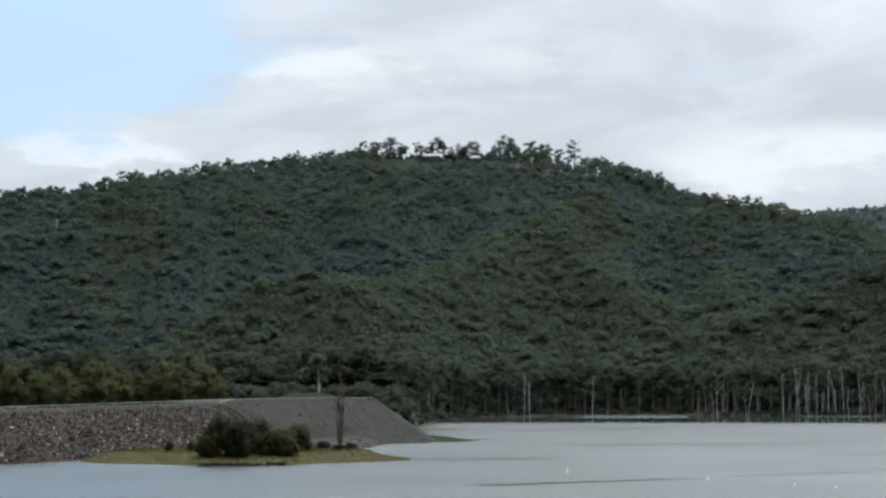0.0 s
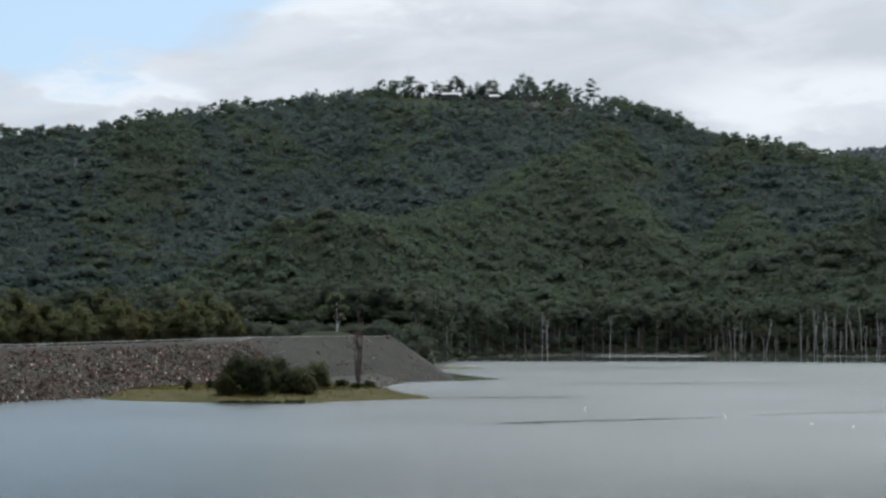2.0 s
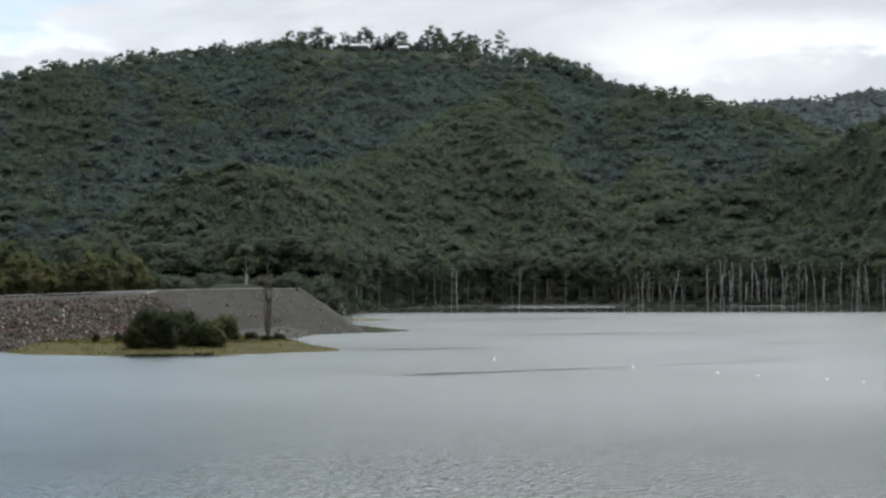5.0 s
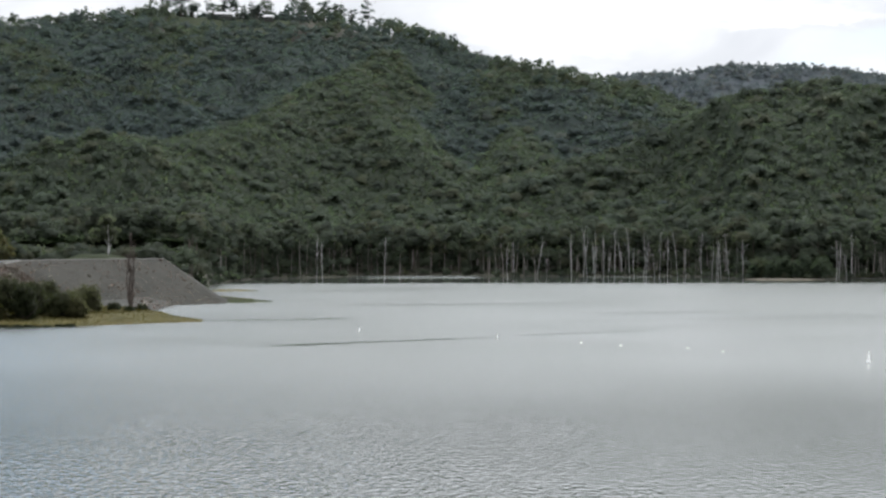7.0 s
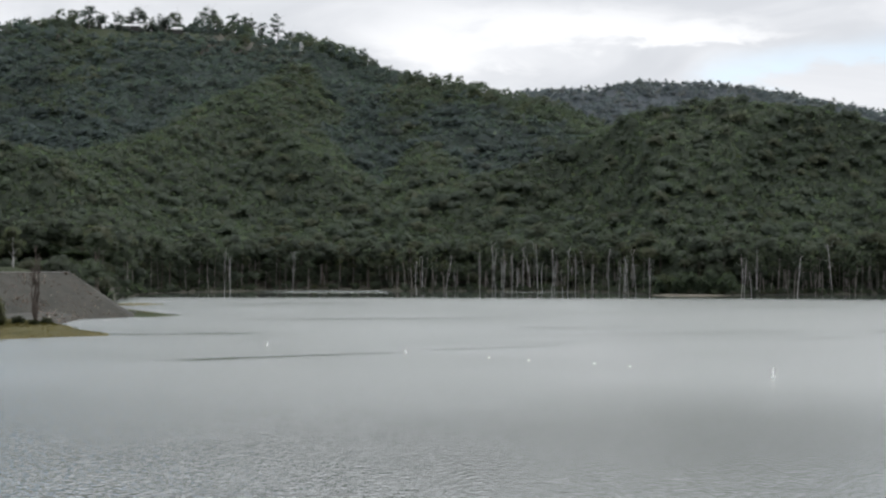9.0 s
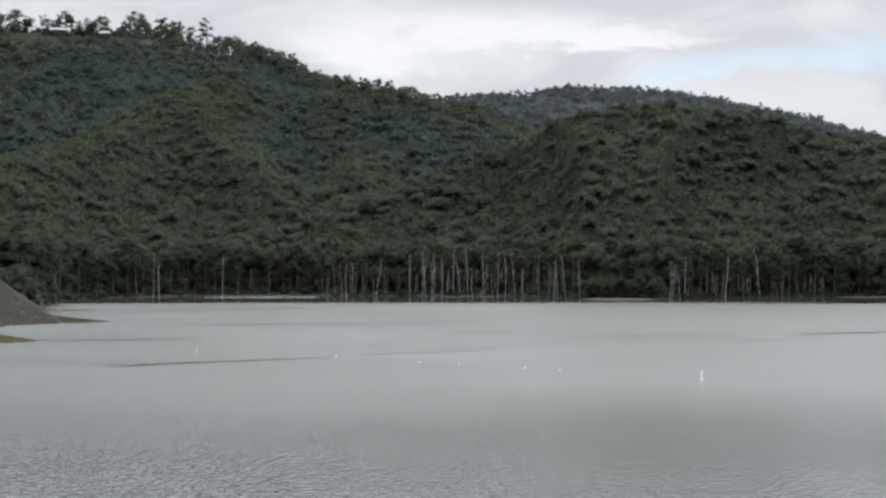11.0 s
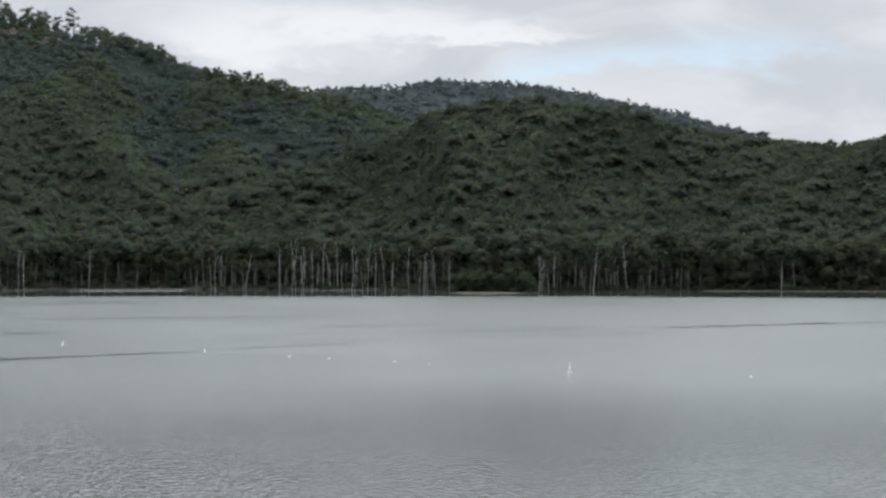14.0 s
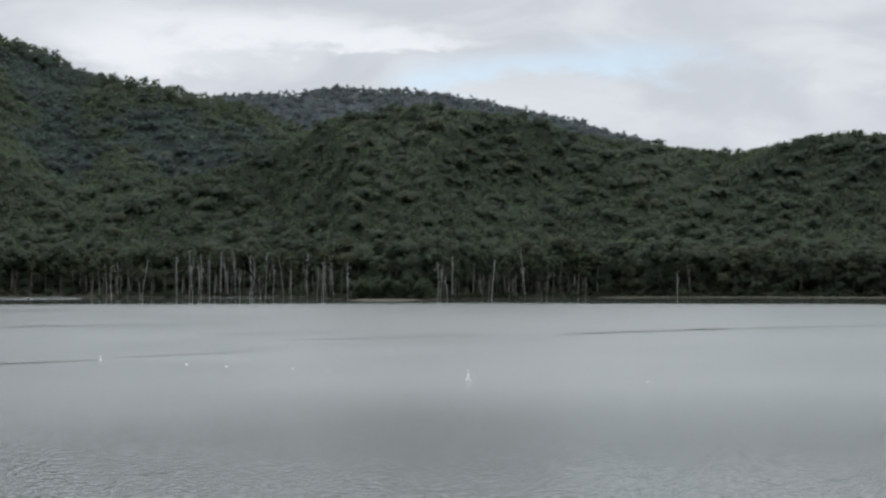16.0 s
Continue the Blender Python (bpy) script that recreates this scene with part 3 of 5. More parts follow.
def wooded(rng, pan0, pan1, far0, far1, gap, edge=8.0):
    """Places for trees, jittered on a lattice, on dry land inside a sector."""
    x1, y1 = far1 * max(abs(math.sin(radians(pan0))), abs(math.sin(radians(pan1)))), far1
    gx, gy = np.meshgrid(np.arange(-x1, x1, gap), np.arange(0, y1, gap))
    x = (gx + rng.uniform(-0.42, 0.42, gx.shape) * gap).ravel()
    y = (gy + rng.uniform(-0.42, 0.42, gx.shape) * gap).ravel()
    far, pan = np.hypot(x, y), np.degrees(np.arctan2(x, y))
    keep = (pan > pan0) & (pan < pan1) & (far > far0) & (far < far1)
    x, y, far, pan = x[keep], y[keep], far[keep], pan[keep]
    inland = far - np.interp(pan, [s[0] for s in SHORE], [s[1] for s in SHORE])
    z = land(x, y)
    open_top = (pan > -2.6) & (pan < 4.9) & (far > 1655 + vnoise(x, y, 30.0, 2, 4) * 12) & (far < 1725)
    crest = np.interp(pan, [q[0] for q in RIDGES[0][2]], [q[1] for q in RIDGES[0][2]])
    thin = vnoise(x, y, 16.0, 2, 21)
    open_top = open_top | ((pan > -9.2) & (pan < -8.2) & (far > crest - 34) & (far < crest + 150))
    open_top = open_top | ((far > crest - 22) & (far < crest + 25) & (far > 1480) & (pan < 11.0) & (thin > np.where(pan < -3.0, -0.35, 0.45)))
    clearing = open_top | (pan > -1.8 + vnoise(x, y, 25.0, 2, 5) * 0.5) & (pan < 1.4) & (far > 1592 + vnoise(x, y, 40.0, 2, 7) * 18) & (far < 1725)
    keep = (z > 0.1) & (inland > edge) & ~clearing
    return np.stack([x, y, z], 1)[keep], far[keep], pan[keep], inland[keep]


def build_forest():
    rng = np.random.default_rng(11)
    spur = [gum_crown(rng, h, w, d, 6, 13, 0.8) for h, w, d in ((18, 5.6, 5.0), (19, 5.0, 5.4), (16.5, 6.4, 4.6), (20, 4.8, 6.0), (15, 5.2, 4.4), (18, 6.6, 5.2), (17, 4.2, 5.0), (13.5, 4.4, 4.0))]
    slope = [gum_crown(rng, h, w, d, 4, 12, 1.0) for h, w, d in ((18, 5.2, 5.6), (19, 4.8, 6.2), (16.5, 5.8, 5.0), (21, 4.6, 6.6), (15, 5.2, 5.0), (14, 4.4, 4.4))]
    edge = [gum_crown(rng, h, w, d, 7, 15, 0.72) for h, w, d in ((25, 5.2, 6.0), (27, 4.8, 7.0), (23, 5.6, 5.5), (28, 5.0, 7.5), (22, 4.4, 6.0))]
    distant = [gum_crown(rng, h, w, d, 3, 7, 1.3) for h, w, d in ((18, 6.2, 6.0), (20, 5.6, 7.0), (16, 6.4, 5.5))]
    poles = [stem(3, 0.3, 0.16, 17.0, 0.6), stem(3, 0.26, 0.14, 16.0, -0.5)]
    xyz, far, pan, inland = wooded(rng, -17.5, 36.5, 560, 2700, 7.9)
    # the lee side of every ridge is planted more thinly than the lake side
    step = 12.0
    up = land(xyz[:, 0] * (1 + step / far), xyz[:, 1] * (1 + step / far)) - xyz[:, 2]
    ridge = land(xyz[:, 0], xyz[:, 1], True)
    hollow = sum(land(xyz[:, 0] + 55 * math.cos(k), xyz[:, 1] + 55 * math.sin(k)) for k in range(6)) / 6 - xyz[:, 2]
    lake_side = up > -2.2
    far_hill = ridge == 5
    crest = np.interp(pan, [q[0] for q in RIDGES[0][2]], [q[1] for q in RIDGES[0][2]])
    keep = ~((pan < -1.5) & (far < 900)) & np.where(far_hill, (far > 2190) & (far < 2540) & (pan > 9.5) & (rng.random(len(far)) < 0.6), far < 1760) & (lake_side | (rng.random(len(far)) < 0.2))
    main = ridge == 0
    # main hill and its hollows take the leaf colour with haze and gully shade
    haze_tone = hollow * np.where(main, 1.0, 0.4) + np.where(main, 5.0, -6.0) + rng.normal(0, 1.6, len(far)) + vnoise(xyz[:, 0], xyz[:, 1], 90.0, 2, 3) * 6.0
    hazed = haze_tone > 3.0
    size = 1.0 + 0.14 * vnoise(xyz[:, 0], xyz[:, 1], 60.0, 2, 23)
    shore = ((inland < 46) | ((pan < 0.5) & (far < 1010 + vnoise(xyz[:, 0], xyz[:, 1], 40.0, 2, 18) * 25))) & ~far_hill
    flooded = ((pan > 8.0) & (pan < 16.3)) | ((pan > 19.3) & (pan < 24.5))
    keep &= ~(flooded & (inland < 24)) & ~((pan > 16.2) & (pan < 19.5) & (inland < 22))
    for name, sel, protos, mat, text in (
            ("shore_forest", shore, edge, LEAF_SHORE, "tall dark green forest edge along the lake"),
            ("spur_forest", ~shore & ~far_hill & ~hazed & (far < 1400), spur, LEAF_HILL, "olive green eucalypt forest of rounded crowns on the spurs"),
            ("upper_spur_forest", ~shore & ~far_hill & ~hazed & (far >= 1400), slope, LEAF_HILL, "olive green eucalypt forest on the upper hillside"),
            ("gully_forest", ~shore & ~far_hill & hazed & (far < 1400), spur, LEAF_HAZE_BLUE, "gully forest, blue green from haze and shade put into its colour"),
            ("hill_forest", ~shore & ~far_hill & hazed & (far >= 1400), slope, LEAF_HAZE_BLUE, "dark steep hillside forest, blue green from haze put into its colour"),
            ("far_forest", far_hill, distant, LEAF_FAR_HAZE, "distant forest on a higher ridge, blue grey from painted haze")):
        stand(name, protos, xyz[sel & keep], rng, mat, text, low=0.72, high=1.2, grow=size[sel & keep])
    scrub = [leaf_cloud(rng, np.array([(0.0, 0.0, 1.5), (1.8, 0.5, 1.2), (-1.2, 1.6, 1.0)]), np.full((3, 3), 1.9), 7, 1.0) for _ in range(4)]
    low, lf, lp, li = wooded(rng, -17.5, 36.5, 560, 1300, 10.5, 1.5)
    stand("undergrowth", scrub, low[(li < 80) & ~((lp < -1.5) & (lf < 640))], rng, LEAF_SHORE, "dark scrub under the forest trees", "undergrowth", 0.7, 1.6)
    low, lf, lp, li = wooded(rng, -8.5, -0.9, 845, 935, 6.0)
    stand("dam_thicket", spur, low - np.array((0, 0, 8.5)), rng, LEAF_SHORE, "dense dark young forest behind the dam platform", "forest", 0.75, 1.15)
    low, lf, lp, li = wooded(rng, -2.4, 36.5, 600, 1060, 4.0, -1.0)
    stand("shore_scrub", scrub, low[(li < 4) | ((li < 32) & (rng.random(len(li)) < 0.5))], rng, LEAF_SHORE, "dark low scrub along the far lake edge", "undergrowth", 0.3, 0.9)
    low, lf, lp, li = wooded(rng, -2.4, 36.5, 600, 1160, 8.0, 4.0)
    leafy = ((lp > 16.2) & (lp < 19.4)) | (lp > 24.4)
    low = low[(li < 54) & (li > np.where(leafy, np.where(lp > 24.4, 4, 12), np.where(lp < 8, 12, 13))) & (rng.random(len(li)) < np.where(leafy, 0.9, np.where(lp < 8, 0.55, 0.85)))]
    stand("shore_thicket", spur, low - np.array((0, 0, 5.5)), rng, LEAF_SHORE, "dark young trees between the trunks of the shore", "forest", 0.7, 1.2)
    stand("forest_trunks", poles, xyz[keep & ~far_hill & (inland < 80) & (rng.random(len(far)) < 0.5)], rng, BARK_DARK, "slender dark trunks inside the shore forest", "tree trunks", 0.8, 1.2)


build_forest()


def build_understorey():
    """The closed leaf layer between the crowns of the hills, with leaf sprays all over."""
    pan, far = np.meshgrid(np.radians(np.arange(-17.5, 36.5, 0.16)), np.arange(900, 1750, 4.0))
    x, y = far * np.sin(pan), far * np.cos(pan)
    deg = np.degrees(pan)
    inland = far - np.interp(deg, [s[0] for s in SHORE], [s[1] for s in SHORE])
    ground = land(x, y)
    crest = np.interp(deg, [q[0] for q in RIDGES[0][2]], [q[1] for q in RIDGES[0][2]])
    rise = np.clip((inland - 42) / 25.0, 0, 1) * np.clip((ground - 1) / 4.0, 0, 1)
    rise = rise * np.where(deg < 13, 1.0 - 0.45 * np.clip((far - crest + 60) / 40.0, 0, 1), 1.0)
    rise = rise * np.where((deg < -3.0) & (far > crest - 26), 0.55, 1.0) * np.where((deg > -9.3) & (deg < -8.1) & (far > crest - 40), 0.2, 1.0)
    rise = rise * np.where((deg > -2.9) & (deg < 5.2), np.clip((1585 - far) / 40, 0, 1), 1.0)
    z = ground - 0.8 + rise * (15.5 + vnoise(x, y, 13.0, 3, 14) * 3.2)
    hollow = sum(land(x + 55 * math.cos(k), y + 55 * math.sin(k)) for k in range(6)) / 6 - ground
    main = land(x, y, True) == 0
    # same choice of painted haze and gully shade for the lower leaf layer
    haze_tone = hollow * np.where(main, 1.0, 0.4) + np.where(main, 5.0, -6.0) + vnoise(x, y, 90.0, 2, 3) * 6.0 + vnoise(x, y, 9.0, 1, 8) * 4.0
    grid = np.stack([x, y, z], -1)
    me = grid_mesh("understorey", grid[:, ::-1], LEAF_HILL)
    me.materials.append(LEAF_HAZE_BLUE)
    me.polygons.foreach_set("material_index", (haze_tone > 3.0).astype(np.int32)[:, ::-1][:-1, :-1].ravel())
    tagged(new("understorey", me), "closed lower leaf layer between the forest crowns", "forest", kind="stuff")
    g = np.random.default_rng(31)
    count = 620000
    i, j = g.integers(0, z.shape[0] - 1, count), g.integers(0, z.shape[1] - 1, count)
    tilt = ground[1:, 1:] - ground[:-1, 1:]
    ok = (rise[i, j] > 0.25) & (tilt[i, j] > -0.6)
    i, j = i[ok], j[ok]
    u, v = g.random((2, len(i), 1))
    base = grid[i, j] * (1 - u) * (1 - v) + grid[i + 1, j] * u * (1 - v) + grid[i, j + 1] * (1 - u) * v + grid[i + 1, j + 1] * u * v
    face = unit(np.cross(grid[i, j + 1] - grid[i, j], grid[i + 1, j] - grid[i, j]))
    base = base + face * g.uniform(-0.1, 1.7, (len(i), 1))
    spokes = g.normal(size=(len(i), 3, 3)) * np.array((0.9, 0.9, 0.8))
    soft = unit(face * 0.8 + g.normal(size=(len(i), 3)) * 0.25 + UP * 0.4)
    tris = np.concatenate([base[:, None] + spokes, np.repeat(soft[:, None], 3, 1)], -1)
    blue = haze_tone[i, j] > 3.0
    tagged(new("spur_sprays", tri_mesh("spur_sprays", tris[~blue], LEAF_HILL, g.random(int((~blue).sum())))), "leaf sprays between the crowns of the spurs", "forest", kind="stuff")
    tagged(new("hill_sprays", tri_mesh("hill_sprays", tris[blue], LEAF_HAZE_BLUE, g.random(int(blue.sum())))), "leaf sprays between the crowns of the hillside", "forest", kind="stuff")


build_understorey()


def build_far_understorey():
    pan, far = np.meshgrid(np.radians(np.arange(8.0, 34.0, 0.2)), np.arange(2180, 2580, 6.0))
    x, y = far * np.sin(pan), far * np.cos(pan)
    z = land(x, y) + 10.5 * np.clip((far - 2180) / 40, 0, 1) + vnoise(x, y, 14.0, 2, 12) * 2.0
    tagged(new("far_understorey", grid_mesh("far_understorey", np.stack([x, y, z], -1)[:, ::-1], LEAF_FAR_HAZE)), "closed leaf layer of the distant forest", "forest", kind="stuff")


build_far_understorey()


def land_at(x, y):
    return float(land(np.array([float(x)]), np.array([float(y)]))[0])


# ---------------------------------------------------------------- the rockfill embankment
CREST = [(-30, 400, 12.2), (-22, 425, 12.3), (-14.1, 470, 12.6), (-10.5, 515, 13.0), (-6.85, 560, 13.6)]
PLATFORM = [(-7.25, 556, 13.45), (-6.75, 561, 14.45), (-4.5, 582, 14.6), (-2.29, 600, 14.5)]
rng = np.random.default_rng(21)


def stations(line, step):
    """Places along a crest line with the way down towards the lake."""
    pts = [at(*p) for p in line]
    out = []
    for i, (a, b) in enumerate(zip(pts, pts[1:])):
        count = max(1, int((b - a).length / step))
        out += [a.lerp(b, k / count) for k in range(count + (i == len(pts) - 2))]
    res = []
    for i, p in enumerate(out):
        d = out[min(i + 3, len(out) - 1)] - out[max(i - 3, 0)]
        d.z = 0
        d.normalize()
        res.append((p, Vector((d.y, -d.x, 0))))
    return res


def face_point(p, down, s, slope):
    """A place s metres out from the crest edge p, down the lake face."""
    return p + down * s - Vector((0, 0, s / slope))


def build_embankment():
    root = tagged(new("embankment"), "long rockfill dam embankment of loose brown and grey stone", "dam embankment", kind="structure")
    main = stations(CREST, 3.0)
    rows = []
    for p, d in main:
        prof = [face_point(p, d, s, 1.9) for s in np.linspace(33, 0, 15)]
        prof += [p - d * 7.5, p - d * 8.5 - Vector((0, 0, 0.4)), p - d * 36 - Vector((0, 0, 12))]
        rows.append([tuple(v) for v in prof])
    pts = np.array(rows)
    pts[:, 1:14, 2] += vnoise(pts[:, 1:14, 0], pts[:, 1:14, 1], 5.0, 2, 4) * 0.25
    part("rubble_bed", grid_mesh("rubble_bed", pts, ROCK_FINE, False), root)
    # end platform with its rounded nose
    plat = stations(PLATFORM, 3.0)
    end, d0 = plat[-1]
    fan = []
    for k in range(1, 13):
        a = radians(-11.0 * k)
        fan.append((end, Vector((d0.x * math.cos(-a) - d0.y * math.sin(-a), d0.x * math.sin(-a) + d0.y * math.cos(-a), 0))))
    rows = []
    for i, (p, d) in enumerate(plat + fan):
        sl = 2.1 if i < len(plat) else 2.1 - 0.78 * min(1, (i - len(plat) + 1) / 4)
        prof = [face_point(p, d, s, sl) for s in np.linspace(34, 0, 15)]
        prof += [p - d0 * 1.2 if i < len(plat) else p - d0 * 1.2, plat[min(i, len(plat) - 1)][0] - d0 * 26 - Vector((0, 0, 0.2))]
        rows.append([tuple(v) for v in prof])
    pts = np.array(rows)
    pts[:, 1:13, 2] += vnoise(pts[:, 1:13, 0], pts[:, 1:13, 1], 4.0, 2, 6) * 0.18
    part("platform_bed", grid_mesh("platform_bed", pts, GRAVEL, False), root, "grey gravel end platform with a steep nose")
    return root, main, plat + fan


def stone_shapes(count):
    """Angular stones of twenty faces."""
    shapes = []
    for k in range(count):
        bm = bmesh.new()
        bmesh.ops.create_icosphere(bm, subdivisions=1, radius=1.0)
        for v in bm.verts:
            v.co *= random.uniform(0.72, 1.2)
            v.co.x *= 1.0 + 0.1 * (k % 4)
            v.co.z *= 0.6
        bmesh.ops.triangulate(bm, faces=bm.faces[:])
        shapes.append(bm)
    return shapes


def build_stones(root, main, plat):
    shapes = stone_shapes(8)
    soup = [np.array([[tuple(v.co) for v in f.verts] for f in bm.faces]) for bm in shapes]
    meshes = [bm_mesh("stone", bm, ROCK) for bm in shapes]
    near, rest, small = 0, [], []
    for n in range(14500):
        i = rng.integers(0, len(main) - 1)
        (p, d), (q, e) = main[i], main[i + 1]
        t, s = rng.random(), 1.6 + 30.0 * rng.random()
        c = face_point(p.lerp(q, t), d.lerp(e, t).normalized(), s, 1.9)
        if c.z < -0.5:
            continue
        size = min(0.72, 0.23 * math.exp(abs(rng.normal()) * 0.55)) * (0.8 + 0.35 * s / 31)
        m = Matrix.LocRotScale(c + Vector((0, 0, size * 0.15)), Euler(rng.uniform(0, 6.28, 3)), Vector((size, size, size)))
        if size > 0.4 and near < 300 and -14.5 < math.degrees(math.atan2(c.x, c.y)) < -8.0:
            ob = new("stone", meshes[n % 8])
            ob.parent, ob.matrix_basis = root, m
            near += 1
        else:
            rest.append((n % 8, m))
    for n in range(2600):
        i = rng.integers(0, len(plat) - 1)
        (p, d), (q, e) = plat[i], plat[i + 1]
        t, s = rng.random(), 1.0 + 32.0 * rng.random()
        c = face_point(p.lerp(q, t), d.lerp(e, t).normalized(), s, 2.1 if i < len(plat) - 13 else 1.36)
        size = 0.11 * math.exp(abs(rng.normal()) * 0.6)
        small.append((n % 8, Matrix.LocRotScale(c, Euler(rng.uniform(0, 6.28, 3)), Vector((size, size, size)))))
    for n in range(1500):
        pan, far = rng.uniform(-3.4, -1.2), rng.uniform(512, 640)
        z = float(spit_height(np.array([pan]), np.array([far]), BEACH_FRONT, BEACH_BACK, 0.05, 2.6)[0])
        size = 0.12 * math.exp(abs(rng.normal()) * 0.6)
        small.append((n % 8, Matrix.LocRotScale(at(pan, far, z), Euler(rng.uniform(0, 6.28, 3)), Vector((size, size, size)))))

    def soup_of(rows):
        tris = []
        for k, m in rows:
            a = np.array(m)
            tris.append(soup[k].reshape(-1, 3) @ a[:3, :3].T + a[:3, 3])
        return np.concatenate(tris).reshape(-1, 3, 3)

    tagged(part("riprap", tri_mesh("riprap", soup_of(rest), ROCK), root), "loose angular stones in brown, grey and pale tones", kind="stuff")
    tagged(part("rubble", tri_mesh("rubble", soup_of(small), PEBBLE), root), "small broken grey stones on the platform slope", kind="stuff")


dam_root, dam_main, dam_plat = build_embankment()


def build_guard_rail(main):
    root = tagged(new("guard_rail"), "long pale steel guard rail along the dam crest", "guard rail")
    sel = [(p, d) for p, d in main]
    bm = bmesh.new()
    prof = [(0.0, 0.62), (0.06, 0.7), (0.0, 0.78), (0.06, 0.86), (0.0, 0.94)]
    rows = [[bm.verts.new(p - d * (0.9 - o) + Vector((0, 0, h))) for o, h in prof] for p, d in sel]
    for a, b in zip(rows, rows[1:]):
        for k in range(4):
            bm.faces.new((a[k], b[k], b[k + 1], a[k + 1]))
    bmesh.ops.solidify(bm, geom=bm.faces[:], thickness=0.02)
    part("rail", bm_mesh("rail", bm, STEEL), root)
    bm = bmesh.new()
    box(bm, (-0.07, -0.05, -0.4), (0.07, 0.05, 0.97), 0.01)
    post = bm_mesh("post", bm, STEEL)
    for p, d in sel:
        ob = part("post", post, root)
        ob.matrix_basis = Matrix.LocRotScale(p - d * 1.0, Euler((0, 0, math.atan2(d.y, d.x))), None)
    # kerb of the platform
    pl = dam_plat[:len(dam_plat) - 12]
    bm = bmesh.new()
    rows = []
    for p, d in pl:
        rows.append([bm.verts.new(p - d * o + Vector((0, 0, h))) for o, h in ((0.2, -0.3), (0.2, 0.12), (0.6, 0.12), (0.6, -0.3))])
    for a, b in zip(rows, rows[1:]):
        for k in range(3):
            bm.faces.new((a[k], b[k], b[k + 1], a[k + 1]))
    bm.faces.new(rows[0])
    bm.faces.new(list(reversed(rows[-1])))
    kerb = new("kerb", bm_mesh("kerb", bm, CONCRETE))
    tagged(kerb, "pale concrete kerb edging the gravel platform", "kerb", kind="structure")


build_guard_rail(dam_main)

# the grassed mound behind the platform
mound_pan, mound_far = np.meshgrid(np.arange(-5.9, -2.9, 0.05), np.arange(622, 672, 1.5))
mound_x, mound_y = mound_far * np.sin(np.radians(mound_pan)), mound_far * np.cos(np.radians(mound_pan))
mound_z = 16.1 - np.abs((mound_pan + 4.4) / 1.0) ** 3 * 2.4 - ((mound_far - 646) / 13) ** 2 * 3.0 + vnoise(mound_x, mound_y, 4.0, 2, 19) * 0.35
tagged(new("grass_mound", grid_mesh("grass_mound", np.stack([mound_x, mound_y, mound_z], -1)[:, ::-1], LAWN)), "low grassed mound behind the gravel platform", "mound", kind="structure")


# ---------------------------------------------------------------- spit and beach
SPIT_FRONT = [(-11.6, 448), (-10.94, 437), (-9.17, 428), (-7.73, 421), (-6.3, 420), (-5.2, 421), (-4.2, 425), (-3.4, 429), (-2.4, 434), (-1.25, 440)]
SPIT_BACK = [(-11.6, 452), (-10.9, 466), (-9, 500), (-7, 520), (-4.5, 520), (-3.4, 500), (-2.7, 476), (-2.0, 457), (-1.25, 447)]
BEACH_FRONT = [(-5, 505), (-3.4, 510), (-2.65, 517), (-1.9, 560), (-1.5, 582), (-0.09, 583), (0.85, 598)]
TOE_FRONT = [(-1.5, 600), (-1.2, 592), (-0.5, 580), (0.3, 579), (0.95, 591)]
TOE_BACK = [(-1.5, 640), (-1.0, 655), (-0.5, 648), (0.4, 612), (0.95, 595)]
BEACH_BACK = [(-5, 580), (-2.6, 610), (-1.2, 640), (-0.6, 628), (0.0, 612), (0.85, 602)]


def spit_height(pan, far, front, back, rise, top):
    f = np.interp(pan, [p[0] for p in front], [p[1] for p in front])
    b = np.interp(pan, [p[0] for p in back], [p[1] for p in back])
    x, y = far * np.sin(np.radians(pan)), far * np.cos(np.radians(pan))
    d = np.minimum(far - f, (b - far) * 1.2) + vnoise(x, y, 9.0, 2, 8) * 1.3
    return np.clip(-0.4 + 0.36 * np.clip(d + 0.8, 0, 1.6) + rise * np.clip(d - 0.8, 0, None), -1.2, top) + vnoise(x, y, 5.0, 2, 9) * 0.12


def build_spit(name, front, back, rise, top, mat, label):
    pans = np.arange(front[0][0], front[-1][0] + 0.25, 0.09)
    near = min(f for _, f in front) - 8
    far = np.arange(near, max(b for _, b in back) + 8, 1.5)
    p, f = np.meshgrid(pans, far)
    z = spit_height(p, f, front, back, rise, top)
    pts = np.stack([f * np.sin(np.radians(p)), f * np.cos(np.radians(p)), z], -1)
    tagged(new(name, grid_mesh(name, pts[:, ::-1], mat)), label, "ground", kind="structure")


build_spit("grass_spit", SPIT_FRONT, SPIT_BACK, 0.12, 2.2, GRASS_SOIL, "low spit of dry yellow grass at the water")
build_spit("gravel_beach", BEACH_FRONT, BEACH_BACK, 0.05, 2.6, GRAVEL, "pale grey gravel beach at the foot of the dam")


